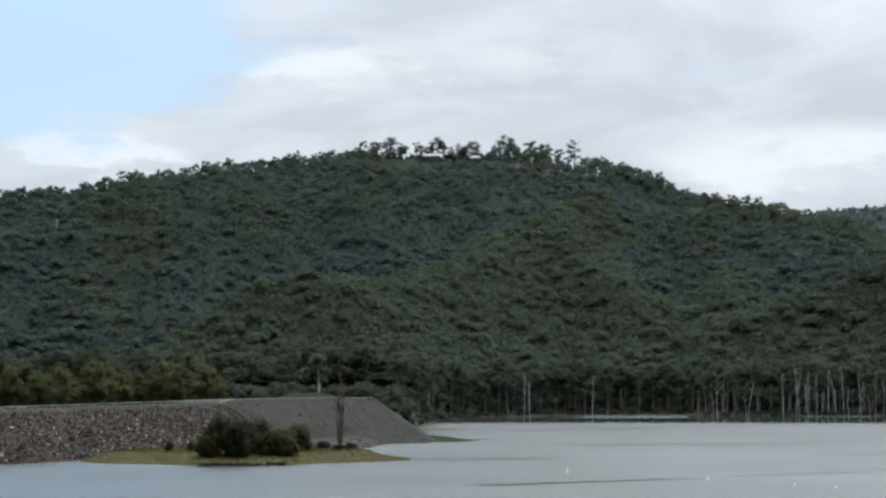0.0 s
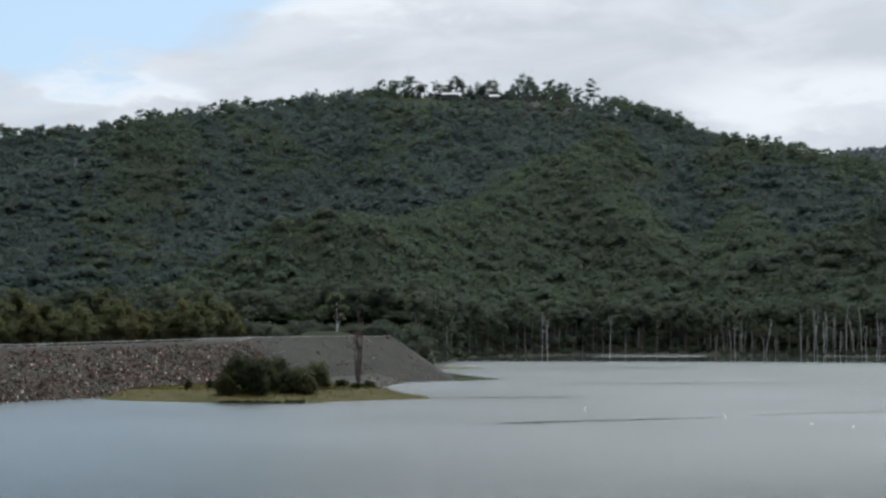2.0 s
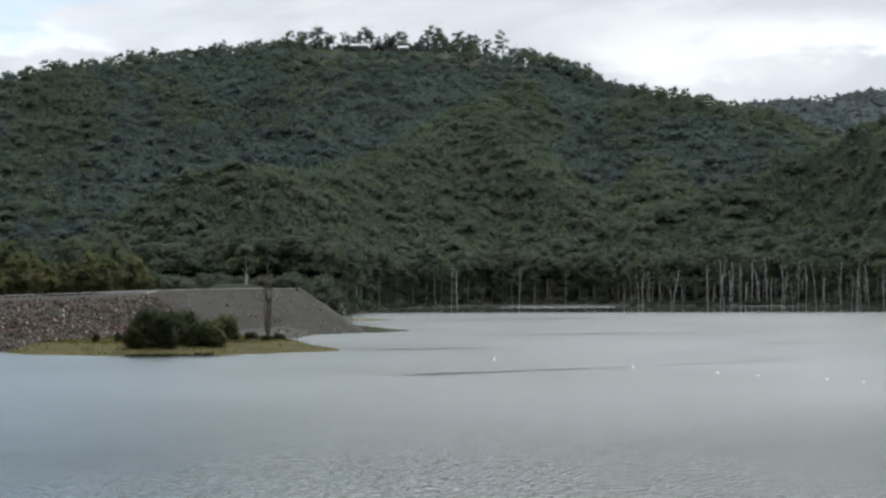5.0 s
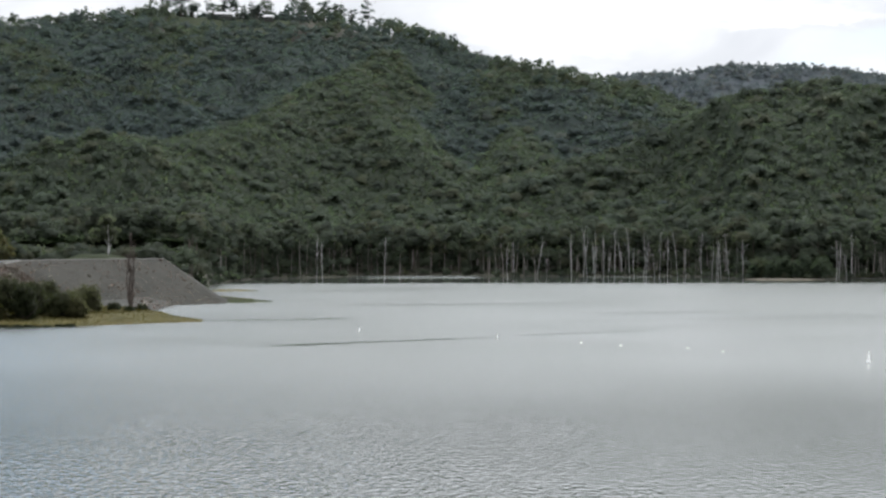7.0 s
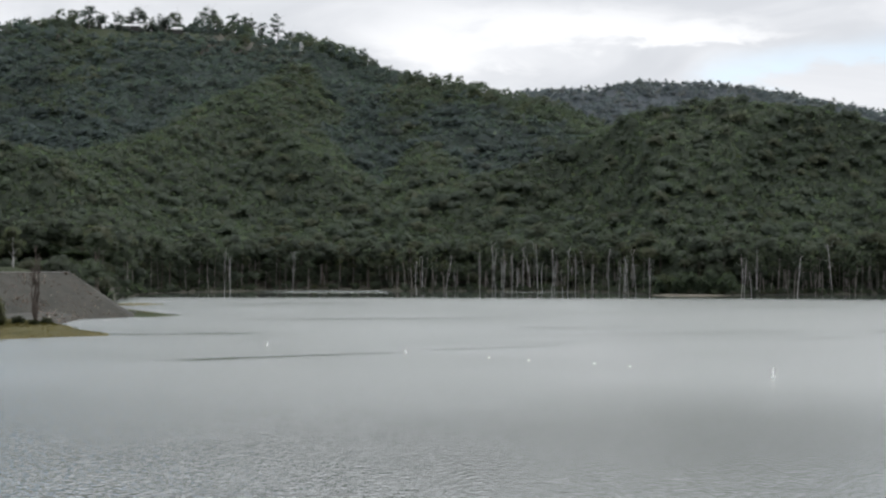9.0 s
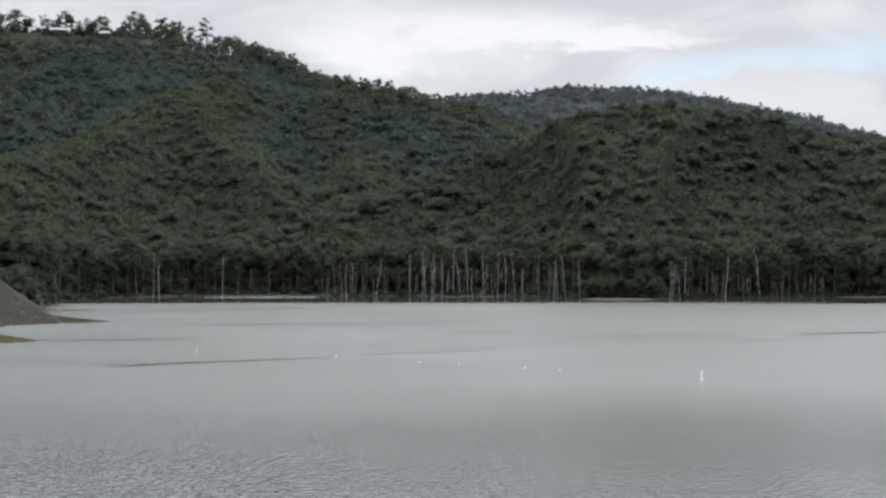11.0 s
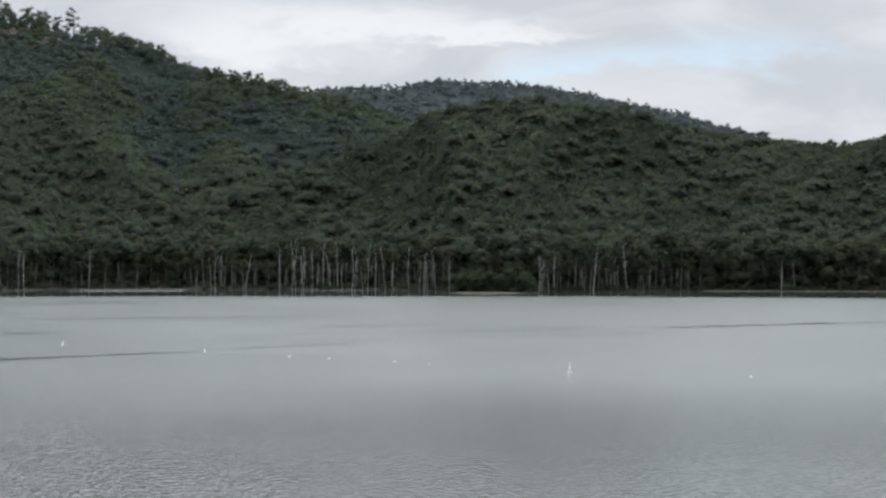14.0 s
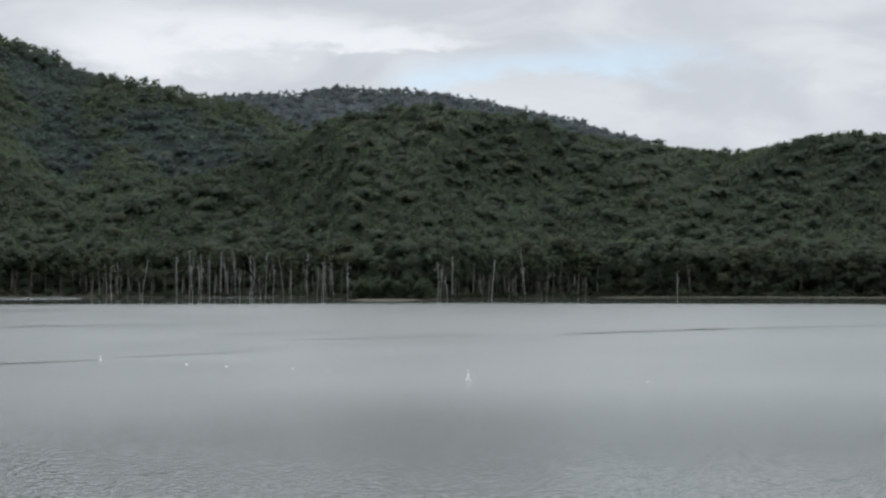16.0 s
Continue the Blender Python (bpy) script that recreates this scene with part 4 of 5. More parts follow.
def build_grass():
    n = 46000
    pan = rng.uniform(-11.7, -1.2, n)
    far = rng.uniform(418, 500, n)
    z = spit_height(pan, far, SPIT_FRONT, SPIT_BACK, 0.12, 2.2)
    pan2 = rng.uniform(-1.5, 0.95, 3000)
    far2 = rng.uniform(575, 660, 3000)
    z2 = spit_height(pan2, far2, TOE_FRONT, TOE_BACK, 0.05, 0.9)
    pan, far, z = np.concatenate([pan, pan2]), np.concatenate([far, far2]), np.concatenate([z, z2])
    keep = z > 0.12
    pan, far, z = np.radians(pan[keep]), far[keep], z[keep]
    base = np.stack([far * np.sin(pan), far * np.cos(pan), z - 0.05], 1)
    m = len(base)
    a = rng.uniform(0, 6.283, m)
    w = rng.uniform(0.08, 0.2, m)
    h = rng.uniform(0.1, 0.3, m)
    side = np.stack([np.cos(a) * w, np.sin(a) * w, np.zeros(m)], 1)
    tip = np.stack([rng.normal(0, 0.2, m), rng.normal(0, 0.2, m), h], 1)
    tagged(new("grass", tri_mesh("grass", np.concatenate([np.stack([base - side, base + side, base + tip], 1), np.broadcast_to(unit(np.array((0.0, -0.25, 1.0))), (m, 3, 3))], -1), GRASS, rng.random(m))),
           "dry yellow green grass tufts on the spit", "grass", kind="stuff")


build_spit("grass_toe", TOE_FRONT, TOE_BACK, 0.05, 0.9, LAWN, "low tongue of olive grass at the foot of the dam")
build_spit("grass_bar", [(-0.85, 735), (-0.5, 726), (0.2, 730), (0.5, 738)], [(-0.85, 742), (-0.5, 748), (0.2, 746), (0.5, 742)], 0.04, 0.5, GRASS_SOIL, "thin grassy bar just above the lake")
build_grass()
build_spit("mud_bank", [(24.6, 1020), (27, 1030), (31, 1036), (36.5, 1036)], [(24.6, 1028), (27, 1039), (31, 1046), (36.5, 1046)], 0.05, 0.6, MUD, "narrow pale mud bank along the far lake edge")
build_spit("grass_bank", [(16.5, 947), (17.0, 936), (17.8, 934), (18.3, 938), (18.8, 947)], [(16.5, 952), (17.0, 956), (18.3, 956), (18.8, 952)], 0.05, 0.7, MUD, "low pale bank of dry mud and grass at the far lake edge")


# ---------------------------------------------------------------- trees
def limb_path(start, way, length, bend, parts=5):
    pts, d = [Vector(start)], Vector(way).normalized()
    for k in range(parts):
        d = (d + Vector((random.gauss(0, bend), random.gauss(0, bend), random.gauss(0.06, bend * 0.6)))).normalized()
        pts.append(pts[-1] + d * length / parts)
    return pts


def trunk_path(high, bend, parts=8):
    pts = [Vector((0, 0, -0.6))]
    d = Vector((random.gauss(0, bend), random.gauss(0, bend), 1)).normalized()
    for k in range(parts):
        d = (d + Vector((random.gauss(0, bend), random.gauss(0, bend), 0.25))).normalized()
        pts.append(pts[-1] + d * (high + 0.6) / parts)
    return pts


def gum_tree(name, high, thick, crown, bark, leaves, label, limbs=4, first=0.55, leaf=0.55, clumps=9, per=44, deep=0.42, forked=False, sides=7, broad=False):
    """A gum tree: trunk, limbs and, if crown is over 0, an open crown of leaf clumps on the limbs."""
    root = tagged(new(name), label, "tree")
    pts = trunk_path(high * (0.86 if crown else 1.0), 0.055 if forked else 0.05)
    bm = bmesh.new()
    tube(bm, pts, [thick * (1.25 if k == 0 else 1) * (1 - 0.72 * k / (len(pts) - 1)) for k in range(len(pts))], sides)
    part("trunk", bm_mesh("trunk", bm, bark, True), root)
    tips = [pts[-1]]
    for k in range(limbs):
        u = first + (0.97 - first) * (k + random.random() * 0.6) / max(1, limbs)
        j = min(len(pts) - 2, int(u * (len(pts) - 1)))
        p = pts[j].lerp(pts[j + 1], u * (len(pts) - 1) - j)
        a = k * 2.4 + random.uniform(-0.5, 0.5)
        up = 1.3 if crown or forked else 0.8
        path = limb_path(p, (math.cos(a), math.sin(a), up * random.uniform(0.7, 1.3)), (crown * random.uniform(0.9, 1.4) if broad else high * random.uniform(0.14, 0.24)) * (1.25 - 0.4 * u), 0.16)
        bm = bmesh.new()
        r0 = thick * (1 - 0.72 * u) * 0.62
        tube(bm, path, [r0 * (1 - 0.8 * i / 5) for i in range(6)], 5)
        for i in (2, 3, 4) if not crown else (3,):
            tw = limb_path(path[i], (random.gauss(0, 1), random.gauss(0, 1), 0.6), high * random.uniform(0.05, 0.11), 0.2, 3)
            tube(bm, tw, [r0 * 0.4 * (1 - 0.8 * q / 3) for q in range(4)], 4)
        part("limb", bm_mesh("limb", bm, bark, True), root)
        tips.append(path[-1])
    if crown:
        g = np.random.default_rng(random.randrange(10 ** 6))
        c = [tuple(t) for t in tips]
        while len(c) < clumps:
            t = random.choice(tips)
            c.append((t.x + random.gauss(0, crown * 0.36), t.y + random.gauss(0, crown * 0.36), t.z + random.gauss(0, high * deep * 0.22)))
        c = np.array(c)
        if broad:
            d = unit(g.normal(size=c.shape)) * g.uniform(0.45, 0.95, (len(c), 1))
            c = np.array((0, 0, high * 0.62)) + d * np.array((crown * 0.92, crown * 0.92, high * 0.34))
            c[:, 2] -= (np.hypot(c[:, 0], c[:, 1]) / crown) ** 2 * high * 0.06
        q = crown * (g.uniform(0.24, 0.38, len(c)) if broad else g.uniform(0.3, 0.48, len(c)))
        tris = leaf_cloud(g, c, np.stack([q, q, q * g.uniform(0.55, 0.85, len(c))], 1), per, leaf, core=0.45 if broad else 0.6)
        part("crown", tri_mesh("crown", tris, leaves), root)
    return root


def plant(protos, places, group, sink=0.2):
    """Sets copies of the protos at (x, y, z, scale) and keeps each proto as the first of its kind."""
    for k, (x, y, z, s) in enumerate(places):
        src = protos[k % len(protos)]
        m = pose(x, y, z - sink, 0, 0, random.uniform(0, 360)) @ Matrix.Scale(s, 4)
        if k < len(protos):
            src.matrix_basis = m
            tagged(src, group=group)
        else:
            save = src.scale.copy()
            src_scale = Matrix.Diagonal((*save, 1)).inverted()
            copy_thing(src, m @ src_scale)


def shore_spot(pan, back):
    r = np.interp(pan, [s[0] for s in SHORE], [s[1] for s in SHORE]) + back
    p = at(pan, float(r))
    return p.x, p.y, max(0.05, land_at(p.x, p.y))


def build_shore_trees():
    label = "tall grey-barked gum tree standing at the flooded lake edge"
    leafy = [gum_tree("gum_tree", h, 0.34, c, BARK_GREY, LEAF_SHORE, label, 6, 0.5, 0.75, 14, 34) for h, c in ((25, 4.6), (27, 5.0), (24, 4.2), (26, 5.4), (23, 4.0))]
    thin = [gum_tree("gum_tree", h, 0.2, c, BARK_GREY, LEAF_SHORE, "slender grey gum tree with thin high crown at the lake", 4, 0.62, 0.65, 6, 26)
            for h, c in ((24, 3.0), (22, 2.6), (26, 3.2), (19, 2.4))]
    bare = [gum_tree("dead_tree", h, 0.17, 0, BARK_PALE, None, "bare pale dead tree standing in the shallow lake edge", 7, 0.42, forked=True) for h in (25, 21, 27, 18, 24, 22, 14)]
    seen = [-0.47, 0.28, 0.85, 1.39, 2.1, 3.39, 3.93, 4.3, 4.6, 5.31, 5.86, 6.31, 6.77, 7.23, 7.7, 8.22, 8.46, 8.6, 9.11, 9.38, 9.45, 9.74, 10.16, 10.48, 10.53, 11.13, 11.6,
            11.76, 11.89, 12.23, 12.65, 13.06, 13.44, 13.65, 13.9, 14.11, 14.53, 15.0, 15.3, 15.86, 16.2, 19.55, 19.9, 20.05, 20.25, 20.5, 20.65, 20.8, 21.0, 21.12, 21.4, 21.55, 21.78, 22.55, 22.9, 23.3, 23.45, 23.85,
            21.26, 21.68, 21.9, 22.08, 22.36, 22.73, 23.09, 23.64, 24.15, 24.55, 27.55]
    dead = [2.61, 2.81, 4.82, 8.84, 9.06, 9.8, 10.11, 10.9, 11.3, 11.42, 11.58, 11.66, 11.95, 12.1, 12.3, 12.56, 12.8, 12.95, 13.23, 13.32, 13.6, 13.75, 14.0, 14.34, 14.6, 15.1,
            15.42, 15.57, 15.63, 15.71, 15.98, 16.42, 19.34, 19.42, 19.67, 19.83, 21.1, 22.2, 27.12]
    a, b, c = [], [], []
    for k, pan in enumerate(seen):
        x, y, z = shore_spot(pan, random.uniform(0, 18))
        (b if k % 3 else a).append((x, y, z, random.uniform(0.62, 1.12)))
    for pan in dead:
        x, y, z = shore_spot(pan, random.uniform(-4, 3))
        c.append((x, y, z, random.uniform(0.85, 1.12)))
    for k in range(90):
        pan = random.choice(((-0.6, 8.5), (8.5, 16.4), (20.0, 24.6), (8.5, 16.0), (19.5, 24.6)))
        x, y, z = shore_spot(random.uniform(*pan), random.uniform(8, 34))
        (a if k % 3 else b).append((x, y, z, random.uniform(0.8, 1.08)))
    plant(leafy, a, "gum trees along the far shore")
    plant(thin, b, "gum trees along the far shore")
    plant(bare, c, "bare trees along the far shore")


build_shore_trees()


def build_skyline_trees():
    label = "large open-crowned gum tree standing clear on the ridge top"
    big = [gum_tree("ridge_tree", h, 0.5, c, BARK_DARK, LEAF_HAZE_BLUE, label, 8, 0.3, 0.6, 24, 64, 0.7, broad=True) for h, c in ((26, 10.5), (25, 9.0), (27, 10.0), (24, 8.5))]
    tall = [gum_tree("ridge_tree", h, 0.4, c, BARK_DARK, LEAF_HAZE_BLUE, "narrow gum tree with layered foliage on the ridge top", 8, 0.3, 0.55, 15, 56, 0.8, broad=True) for h, c in ((27, 6.5), (25, 7.0))]
    rows = [(-1.73, 8.04, 1), (-1.22, 7.77, 1), (-0.16, 8.04, 1), (-0.44, 7.81, 1), (1.01, 7.91, 1), (0.71, 7.69, 1), (2.07, 8.09, 1), (2.9, 7.97, 1), (3.37, 7.8, 1), (3.79, 7.67, 0),
            (4.29, 7.92, 0), (5.12, 7.32, 0), (5.94, 7.07, 1), (-4.73, 7.61, 0), (-4.29, 7.43, 0), (-8.44, 7.0, 1), (-8.9, 7.01, 1), (-7.53, 7.14, 1), (-9.98, 6.88, 1), (-2.66, 7.64, 1), (-3.4, 7.54, 1)]
    a, b = [], []
    for pan, up, wide in rows:
        far = float(np.interp(pan, [p[0] for p in RIDGES[0][2]], [p[1] for p in RIDGES[0][2]])) - 12
        p = at(pan, far)
        z = land_at(p.x, p.y)
        high = EYE[2] + far * math.tan(radians(up)) - z
        (a if wide else b).append((p.x, p.y, z, max(0.5, min(1.8, 1.1 * high / (25.5 if wide else 26)))))
    for k in range(84):
        pan = random.uniform(-15.5, 9.5) if k % 4 == 0 else random.uniform(-2.6, 4.9) if k % 4 == 1 else random.uniform(-16.5, -3.0)
        far = float(np.interp(pan, [q[0] for q in RIDGES[0][2]], [q[1] for q in RIDGES[0][2]])) + random.uniform(-18, 8)
        spot = at(pan, far)
        (a if k % 4 in (0, 3) else b).append((spot.x, spot.y, land_at(spot.x, spot.y), random.uniform(0.5, 0.8) if k % 4 < 2 else random.uniform(0.62, 0.86)))
    plant(big, a, "trees along the ridge top", 0.5)
    plant(tall, b, "trees along the ridge top", 0.5)


build_skyline_trees()


def build_dam_trees():
    label = "bushy olive green tree behind the dam crest"
    protos = [gum_tree("bushy_tree", h, 0.35, c, BARK_DARK, LEAF_WARM, label, 6, 0.25, 0.45, 16, 60, 0.9) for h, c in ((12, 5.2), (14, 5.6), (11, 5.0), (15, 5.0))]
    places = []
    for pan in np.arange(-19.5, -6.9, 0.42):
        for row in (0, 1):
            far = 560 + (pan + 14) * 9 + 50 + row * 26 + random.uniform(-8, 8)
            p = at(pan + random.uniform(-0.2, 0.2), far)
            z = land_at(p.x, p.y)
            top = EYE[2] + far * math.tan(radians(0.42 + 0.22 * math.sin(pan * 2.1) + random.uniform(-0.15, 0.12)))
            places.append((p.x, p.y, z, max(0.4, (top - z) / 13.5)))
    plant(protos, places, "trees behind the dam", 0.3)
    pale = gum_tree("gum_tree", 23, 0.5, 6.5, BARK_PALE, LEAF_HILL, "pale-trunked gum tree behind the dam platform", 6, 0.42, 0.6, 18, 60)
    p = at(-4.05, 745)
    pale.matrix_basis = pose(p.x, p.y, land_at(p.x, p.y) - 0.3, 0, 0, 40)


build_dam_trees()


def shrub(name, high, wide, label, leaves, leaf=0.28, per=190, clumps=16, flat=1.0):
    """A dense shrub: a few stems and a rounded, lumpy mass of leaves down to the ground."""
    root = tagged(new(name), label, "shrub")
    for k in range(4):
        path = limb_path((random.gauss(0, 0.2), random.gauss(0, 0.2), -0.3), (random.gauss(0, 0.5), random.gauss(0, 0.5), 1), high * 0.75, 0.12)
        bm = bmesh.new()
        tube(bm, path, [0.14 * (1 - 0.7 * i / 5) for i in range(6)], 4)
        part("stem", bm_mesh("stem", bm, BARK_DARK), root)
    g = np.random.default_rng(random.randrange(10 ** 6))
    k = np.arange(clumps)
    a = k * 2.4
    up = (k + 0.5) / clumps
    r = wide * np.sqrt(np.clip(1 - (up - 0.25) ** 2 / 0.62, 0.05, 1)) * g.uniform(0.45, 0.72, clumps)
    c = np.stack([r * np.cos(a), r * np.sin(a), high * (0.12 + 0.7 * up)], 1)
    q = wide * g.uniform(0.32, 0.48, clumps)
    part("foliage", tri_mesh("foliage", leaf_cloud(g, c, np.stack([q, q, np.minimum(q, high * 0.28)], 1), per, leaf, -0.9, core=0.72), leaves), root)
    return root


def build_ridge_shrubs():
    protos = [shrub("ridge_shrub", h, w, "rounded bushy young tree along the ridge top", LEAF_HAZE_BLUE, 0.5, 46, 12) for h, w in ((7.5, 4.2), (6.0, 3.6), (9.0, 4.4))]
    places = []
    for k in range(48):
        pan = -2.7 + 7.7 * (k + random.random()) / 48
        far = float(np.interp(pan, [q[0] for q in RIDGES[0][2]], [q[1] for q in RIDGES[0][2]])) + random.uniform(1, 14)
        spot = at(pan, far)
        places.append((spot.x, spot.y, land_at(spot.x, spot.y), random.uniform(0.85, 1.45)))
    for k in range(16):
        spot = at(-0.95 + 2.5 * (k + random.random()) / 16, random.uniform(1648, 1656))
        places.append((spot.x, spot.y, land_at(spot.x, spot.y), random.uniform(0.42, 0.62)))
    plant(protos, places, "bushy trees along the ridge top")


build_ridge_shrubs()


def build_shrubs():
    dark, olive = "dense dark green shrub on the grassy spit", "dense olive green shrub on the grassy spit"
    for pan, far, high, wide in ((-7.2, 438, 9.8, 5.2), (-6.7, 433, 8.8, 4.2), (-6.0, 446, 8.6, 4.6), (-5.5, 437, 5.8, 4.4), (-4.72, 455, 7.0, 4.2), (-7.65, 433, 5.2, 2.8),
                                 (-5.1, 436, 4.6, 3.4), (-6.4, 440, 8.8, 4.2), (-5.2, 450, 5.8, 4.0)):
        p = at(pan, far)
        s = shrub("shrub", high, wide, *((olive, LEAF_WARM) if pan > -5.3 else (dark, LEAF_BUSH)))
        s.matrix_basis = pose(p.x, p.y, float(spit_height(np.array([pan]), np.array([far]), SPIT_FRONT, SPIT_BACK, 0.12, 2.2)[0]) - 0.1, 0, 0, random.uniform(0, 360))
        tagged(s, group="shrubs on the spit")
    for pan, far, high, wide, mat, label in ((-8.83, 455, 2.4, 1.2, LEAF_BUSH, "small dark shrub in the dry grass"), (-8.1, 462, 2.3, 1.5, LEAF_BUSH, "small olive shrub in the dry grass"),
                                             (-3.9, 468, 2.0, 2.2, LEAF_BUSH, "low spreading green shrub under a bare tree"), (-3.0, 466, 1.7, 2.0, LEAF_BUSH, "low spreading green shrub under a bare tree"),
                                             (-3.4, 458, 1.3, 1.8, LEAF_BUSH, "low spreading green shrub under a bare tree")):
        p = at(pan, far)
        s = shrub("low_shrub", high, wide, label, mat, 0.2, 80, 10)
        s.matrix_basis = pose(p.x, p.y, float(spit_height(np.array([pan]), np.array([far]), SPIT_FRONT, SPIT_BACK, 0.12, 2.2)[0]) - 0.1, 0, 0, random.uniform(0, 360))
    # leaf clumps added as a stand-in for the dark undercut edge of the bank
    for k in range(16):
        pan = -7.75 + 0.17 * k + random.uniform(-0.06, 0.06)
        far = float(np.interp(pan, [p[0] for p in SPIT_FRONT], [p[1] for p in SPIT_FRONT])) + 0.4
        p = at(pan, far)
        s = shrub("sedge", random.uniform(0.25, 0.7), random.uniform(0.8, 1.5), "low dark leaf clump standing in for the undercut bank edge", LEAF_BUSH, 0.16, 50, 8)
        s.matrix_basis = pose(p.x, p.y, 0.02, 0, 0, 40 * k)
        tagged(s, group="sedges at the spit edge")
    for pan, back, high, wide in ((16.95, 8, 11.5, 6.5), (17.7, 9, 12.5, 6.5), (18.35, 10, 13.5, 6.0), (18.9, 9, 12.0, 5.5), (17.3, 3, 9.0, 5.0), (18.1, 4, 9.5, 5.0), (18.75, 4, 9.0, 4.5), (16.75, 5, 8.0, 4.0)):
        x, y, z = shore_spot(pan, back)
        s = shrub("vine_thicket", high, wide, "rounded dark green thicket at the far lake edge", LEAF_THICKET, 0.5, 90, 14)
        s.matrix_basis = pose(x, y, z - 0.2, 0, 0, random.uniform(0, 360))
        tagged(s, group="thicket on the far shore")


build_shrubs()


def build_bare_tree():
    """The leafless tree on the spit: three upright stems with fine twigs."""
    root = tagged(new("bare_tree"), "leafless grey brown tree with upright stems on the spit", "tree")
    for k, (dx, dy, high, thick) in enumerate(((0.0, 0.0, 15.8, 0.33), (0.72, 0.2, 13.5, 0.3), (-0.55, 0.1, 11.0, 0.2), (0.35, -0.4, 8.5, 0.2))):
        pts = [Vector((dx * (0.3 + 0.7 * min(1, q / 4)), dy, -0.5 + (high + 0.5) * q / 8)) + Vector((random.gauss(0, 0.1), random.gauss(0, 0.1), 0)) for q in range(9)]
        bm = bmesh.new()
        tube(bm, pts, [thick * 1.0 * (1 - 0.8 * q / 8) for q in range(9)], 6)
        part("stem", bm_mesh("stem", bm, BARK_DEAD, True), root)
        for j in range(12):
            u = random.uniform(0.25, 0.97)
            i = min(7, int(u * 8))
            p = pts[i].lerp(pts[i + 1], u * 8 - i)
            path = limb_path(p, (random.gauss(0, 1), random.gauss(0, 0.8), 1.1), random.uniform(1.0, 2.6) * (1.15 - 0.5 * u), 0.12, 5)
            bm = bmesh.new()
            tube(bm, path, [0.1 * (1 - 0.75 * q / 5) for q in range(6)], 4)
            for q in (2, 3, 4):
                tube(bm, limb_path(path[q], (random.gauss(0, 1), random.gauss(0, 1), 0.9), random.uniform(0.5, 1.1), 0.15, 3), [0.03, 0.024, 0.018, 0.01], 3)
            part("branch", bm_mesh("branch", bm, BARK_DEAD), root)
    p = at(-3.37, 466)
    root.matrix_basis = pose(p.x, p.y, 1.9) @ Matrix.Scale(1.28, 4)


build_bare_tree()


# ---------------------------------------------------------------- buoys and floats
def turned(profile, sides=14):
    """A body of revolution from (radius, height) rows."""
    bm = bmesh.new()
    rings = [[bm.verts.new((r * math.cos(2 * math.pi * k / sides), r * math.sin(2 * math.pi * k / sides), z)) for k in range(sides)] for r, z in profile]
    for a, b in zip(rings, rings[1:]):
        for k in range(sides):
            bm.faces.new((a[k], a[(k + 1) % sides], b[(k + 1) % sides], b[k]))
    bm.faces.new(rings[-1])
    bm.faces.new(list(reversed(rings[0])))
    return bm


def build_buoys():
    marker = tagged(new("marker_buoy"), "white upright conical marker buoy with a round float collar", "buoy", "marker buoys on the lake")
    part("collar", bm_mesh("collar", turned([(0.25, -0.3), (0.4, -0.2), (0.42, 0.0), (0.38, 0.14), (0.26, 0.2)]), WHITE, True), marker)
    part("body", bm_mesh("body", turned([(0.25, 0.18), (0.2, 0.9), (0.15, 1.25), (0.09, 1.4)]), WHITE, True), marker)
    part("top_mark", bm_mesh("top_mark", turned([(0.05, 1.39), (0.05, 1.62), (0.1, 1.66), (0.1, 1.8), (0.04, 1.86)]), WHITE, True), marker)
    spots = [(4.0, 388), (8.5, 357), (20.34, 291)]
    for k, (pan, far) in enumerate(spots):
        p = at(pan, far)
        m = pose(p.x, p.y, 0.0, random.uniform(-5, 5), random.uniform(-5, 5), 40 * k) @ Matrix.Scale(0.45 if k < 2 else 0.85, 4)
        if k == 0:
            marker.matrix_basis = m
        else:
            copy_thing(marker, m @ Matrix.Diagonal((*marker.scale, 1)).inverted())
    drum = tagged(new("float_drum"), "small pale float lying low on the water", "float", "floats of the buoy line")
    bm = turned([(0.1, -0.5), (0.22, -0.44), (0.25, -0.2), (0.25, 0.2), (0.22, 0.44), (0.1, 0.5)])
    bmesh.ops.rotate(bm, verts=bm.verts[:], matrix=Matrix.Rotation(math.pi / 2, 3, "Y"))
    part("shell", bm_mesh("shell", bm, FLOAT, True), drum)
    bm = turned([(0.05, 0.48), (0.06, 0.62), (0.03, 0.66)], 8)
    bmesh.ops.rotate(bm, verts=bm.verts[:], matrix=Matrix.Rotation(math.pi / 2, 3, "Y"))
    part("lug", bm_mesh("lug", bm, STEEL), drum)
    for k, (pan, far) in enumerate([(4.87, 390), (5.3, 386), (5.8, 379), (11.21, 339), (12.5, 331), (14.64, 322), (15.78, 314), (26.15, 286)]):
        p = at(pan, far)
        m = pose(p.x, p.y, 0.06, 0, 0, random.uniform(-30, 30)) @ Matrix.Scale(0.5 if k > 2 else 0.22, 4)
        if k == 0:
            drum.matrix_basis = m
        else:
            s = Matrix.Diagonal((*drum.scale, 1)).inverted()
            copy_thing(drum, m @ s)


build_buoys()


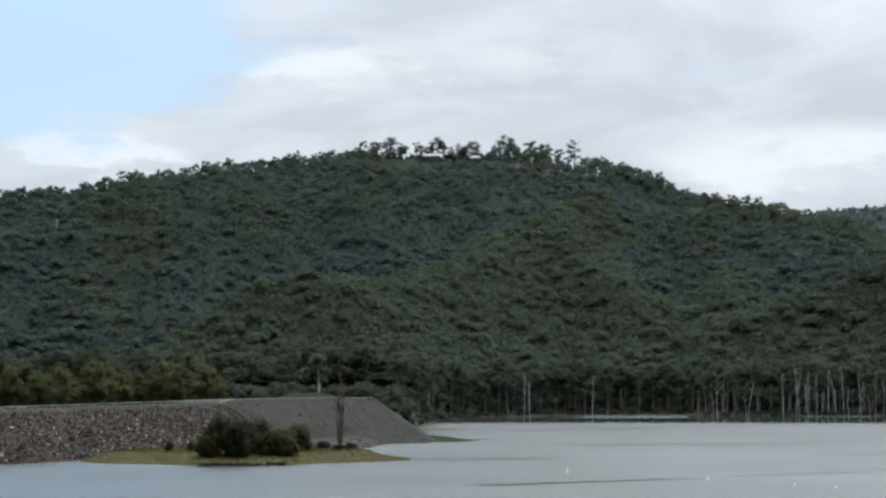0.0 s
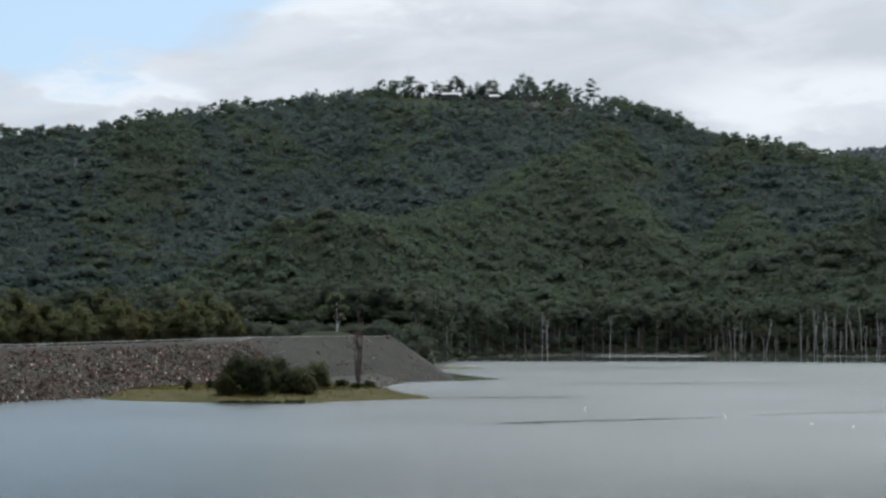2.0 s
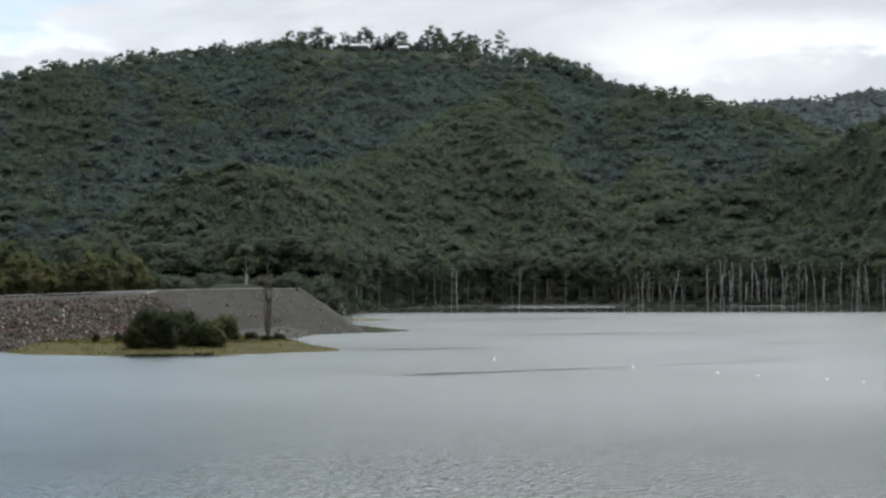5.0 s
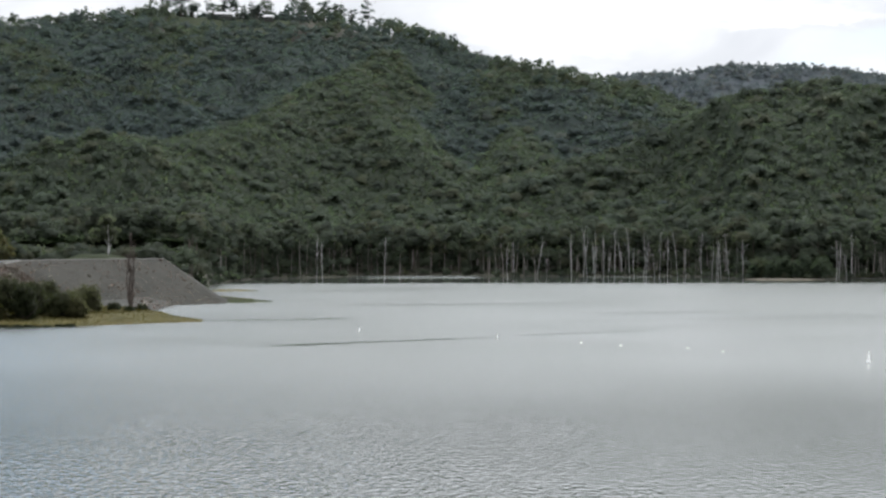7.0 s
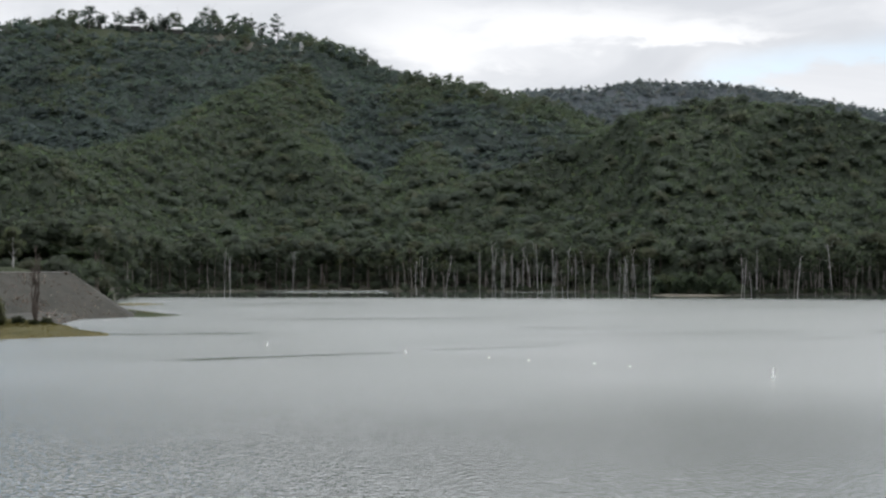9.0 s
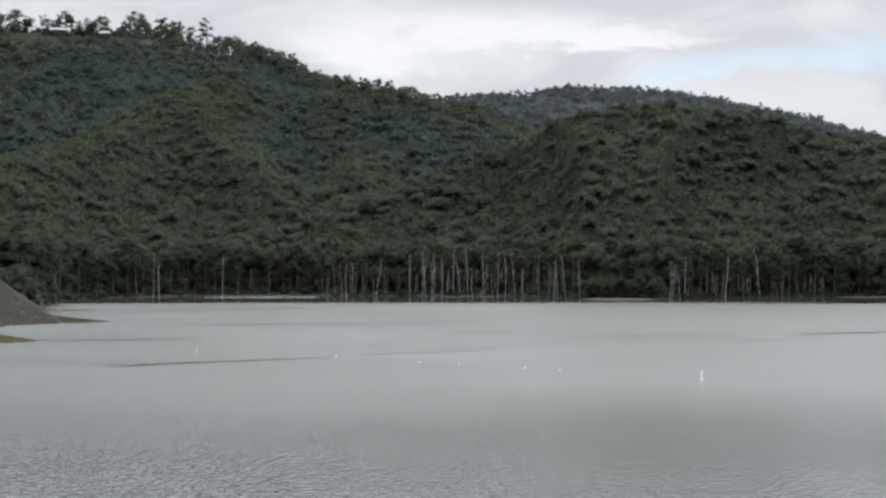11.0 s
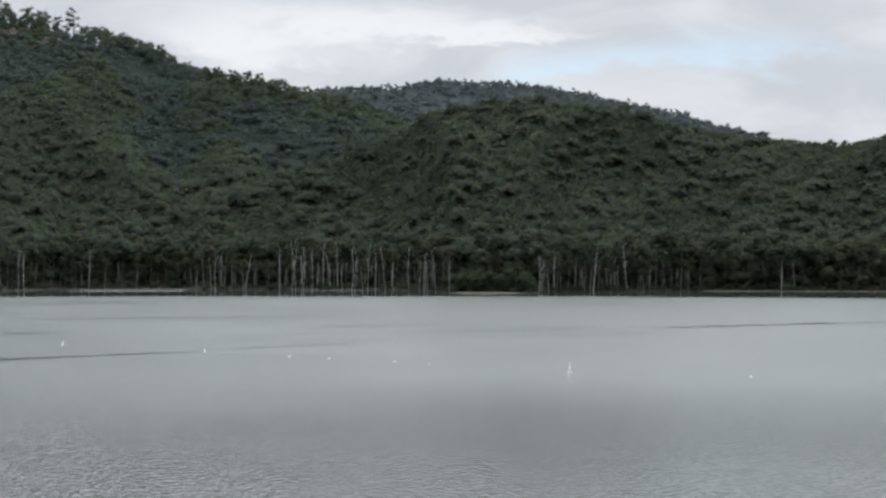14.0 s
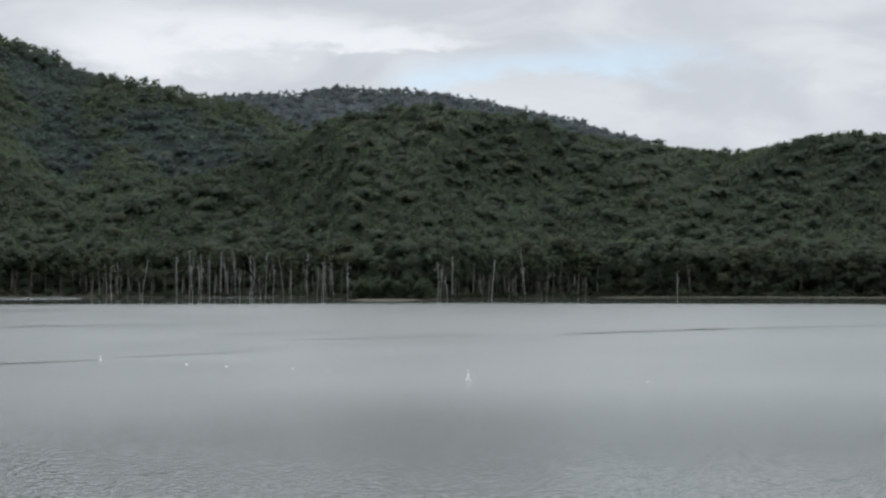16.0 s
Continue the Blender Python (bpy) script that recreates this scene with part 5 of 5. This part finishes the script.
# ---------------------------------------------------------------- houses on the ridge
lawn_pan, lawn_far = np.meshgrid(np.radians(np.arange(-2.2, 1.9, 0.1)), np.arange(1560, 1700, 5.0))
lawn_x, lawn_y = lawn_far * np.sin(lawn_pan), lawn_far * np.cos(lawn_pan)
tagged(new("hilltop_lawn", grid_mesh("hilltop_lawn", np.stack([lawn_x, lawn_y, land(lawn_x, lawn_y) + 0.35 + 0.25 * vnoise(lawn_x, lawn_y, 9.0, 2, 1)], -1)[:, ::-1], LAWN)),
       "green grass clearing below the ridge houses", "lawn", kind="structure")

def house(wide, deep, high, rise, windows, label):
    root = tagged(new("house"), label, "house", "houses on the ridge")
    bm = bmesh.new()
    box(bm, (-wide / 2, -deep / 2, -5.0), (wide / 2, deep / 2, high), 0.03)
    part("wall", bm_mesh("wall", bm, WALL), root)
    bm = bmesh.new()
    e = 0.7
    lo = [bm.verts.new(v) for v in ((-wide / 2 - e, -deep / 2 - e, high), (wide / 2 + e, -deep / 2 - e, high), (wide / 2 + e, deep / 2 + e, high), (-wide / 2 - e, deep / 2 + e, high))]
    up = [bm.verts.new(v) for v in ((-wide / 2 + 1.5, 0, high + rise), (wide / 2 - 1.5, 0, high + rise))]
    bm.faces.new((lo[0], lo[1], up[1], up[0]))
    bm.faces.new((lo[2], lo[3], up[0], up[1]))
    bm.faces.new((lo[1], lo[2], up[1]))
    bm.faces.new((lo[3], lo[0], up[0]))
    bm.faces.new(list(reversed(lo)))
    roof = part("roof", bm_mesh("roof", bm, ROOF), root, "pale sheet metal roof")
    bm = bmesh.new()
    box(bm, (-wide / 2 - e - 0.12, -deep / 2 - e - 0.14, high - 0.5), (wide / 2 + e + 0.12, -deep / 2 - e - 0.02, high + 0.12), 0.02)
    part("fascia", bm_mesh("fascia", bm, WHITE), roof, "white fascia board")
    for k in range(windows):
        x = -wide / 2 + wide * (k + 0.5) / windows
        bm = bmesh.new()
        box(bm, (x - 0.8, -deep / 2 - 0.08, 0.8), (x + 0.8, -deep / 2 + 0.05, 2.2), 0.02)
        win = part("window", bm_mesh("window", bm, WHITE), root)
        bm = bmesh.new()
        box(bm, (x - 0.68, -deep / 2 - 0.1, 0.92), (x + 0.68, -deep / 2 - 0.07, 2.08))
        part("pane", bm_mesh("pane", bm, GLASS), win)
    return root


for pan, far, wide, high, label in ((-0.36, 1664, 17, 2.9, "low house with a pale metal roof among ridge trees"), (1.08, 1668, 9.5, 2.8, "small pale-roofed house half hidden by trees")):
    spot = at(pan, far)
    h = house(wide, 8, high, 1.6, 4 if wide > 12 else 3, label)
    h.matrix_basis = pose(spot.x, spot.y, land_at(spot.x, spot.y) + 2.2, 0, 0, -pan)

mast = tagged(new("mast"), "thin grey radio mast beside the ridge house", "mast")
bm = bmesh.new()
tube(bm, [(0, 0, -1), (0, 0, 6), (0, 0, 13)], [0.16, 0.12, 0.07], 6)
part("pole", bm_mesh("pole", bm, STEEL), mast)
bm = bmesh.new()
tube(bm, [(-0.9, 0, 11.8), (0, 0, 11.8), (0.9, 0, 11.8)], [0.05, 0.05, 0.05], 5)
part("crossarm", bm_mesh("crossarm", bm, STEEL), mast)
spot = at(-0.91, 1668)
mast.matrix_basis = pose(spot.x, spot.y, land_at(spot.x, spot.y))

# a dead, bleached crown on the hillside
stag = gum_tree("dead_tree", 21, 0.6, 0, BARK_PALE, None, "bleached dead tree standing above the hillside canopy", 8, 0.45, forked=True)
stag_far = min(range(1200, 1540, 5), key=lambda r: abs(land_at(*at(-12.5, r)[:2]) + 12.5 - EYE[2] - r * math.tan(radians(4.87))))
spot = at(-12.5, stag_far)
stag.matrix_basis = pose(spot.x, spot.y, land_at(spot.x, spot.y) - 0.1) @ Matrix.Scale(1.08, 4)

# ---------------------------------------------------------------- stones of the dam face
build_stones(dam_root, dam_main, dam_plat)
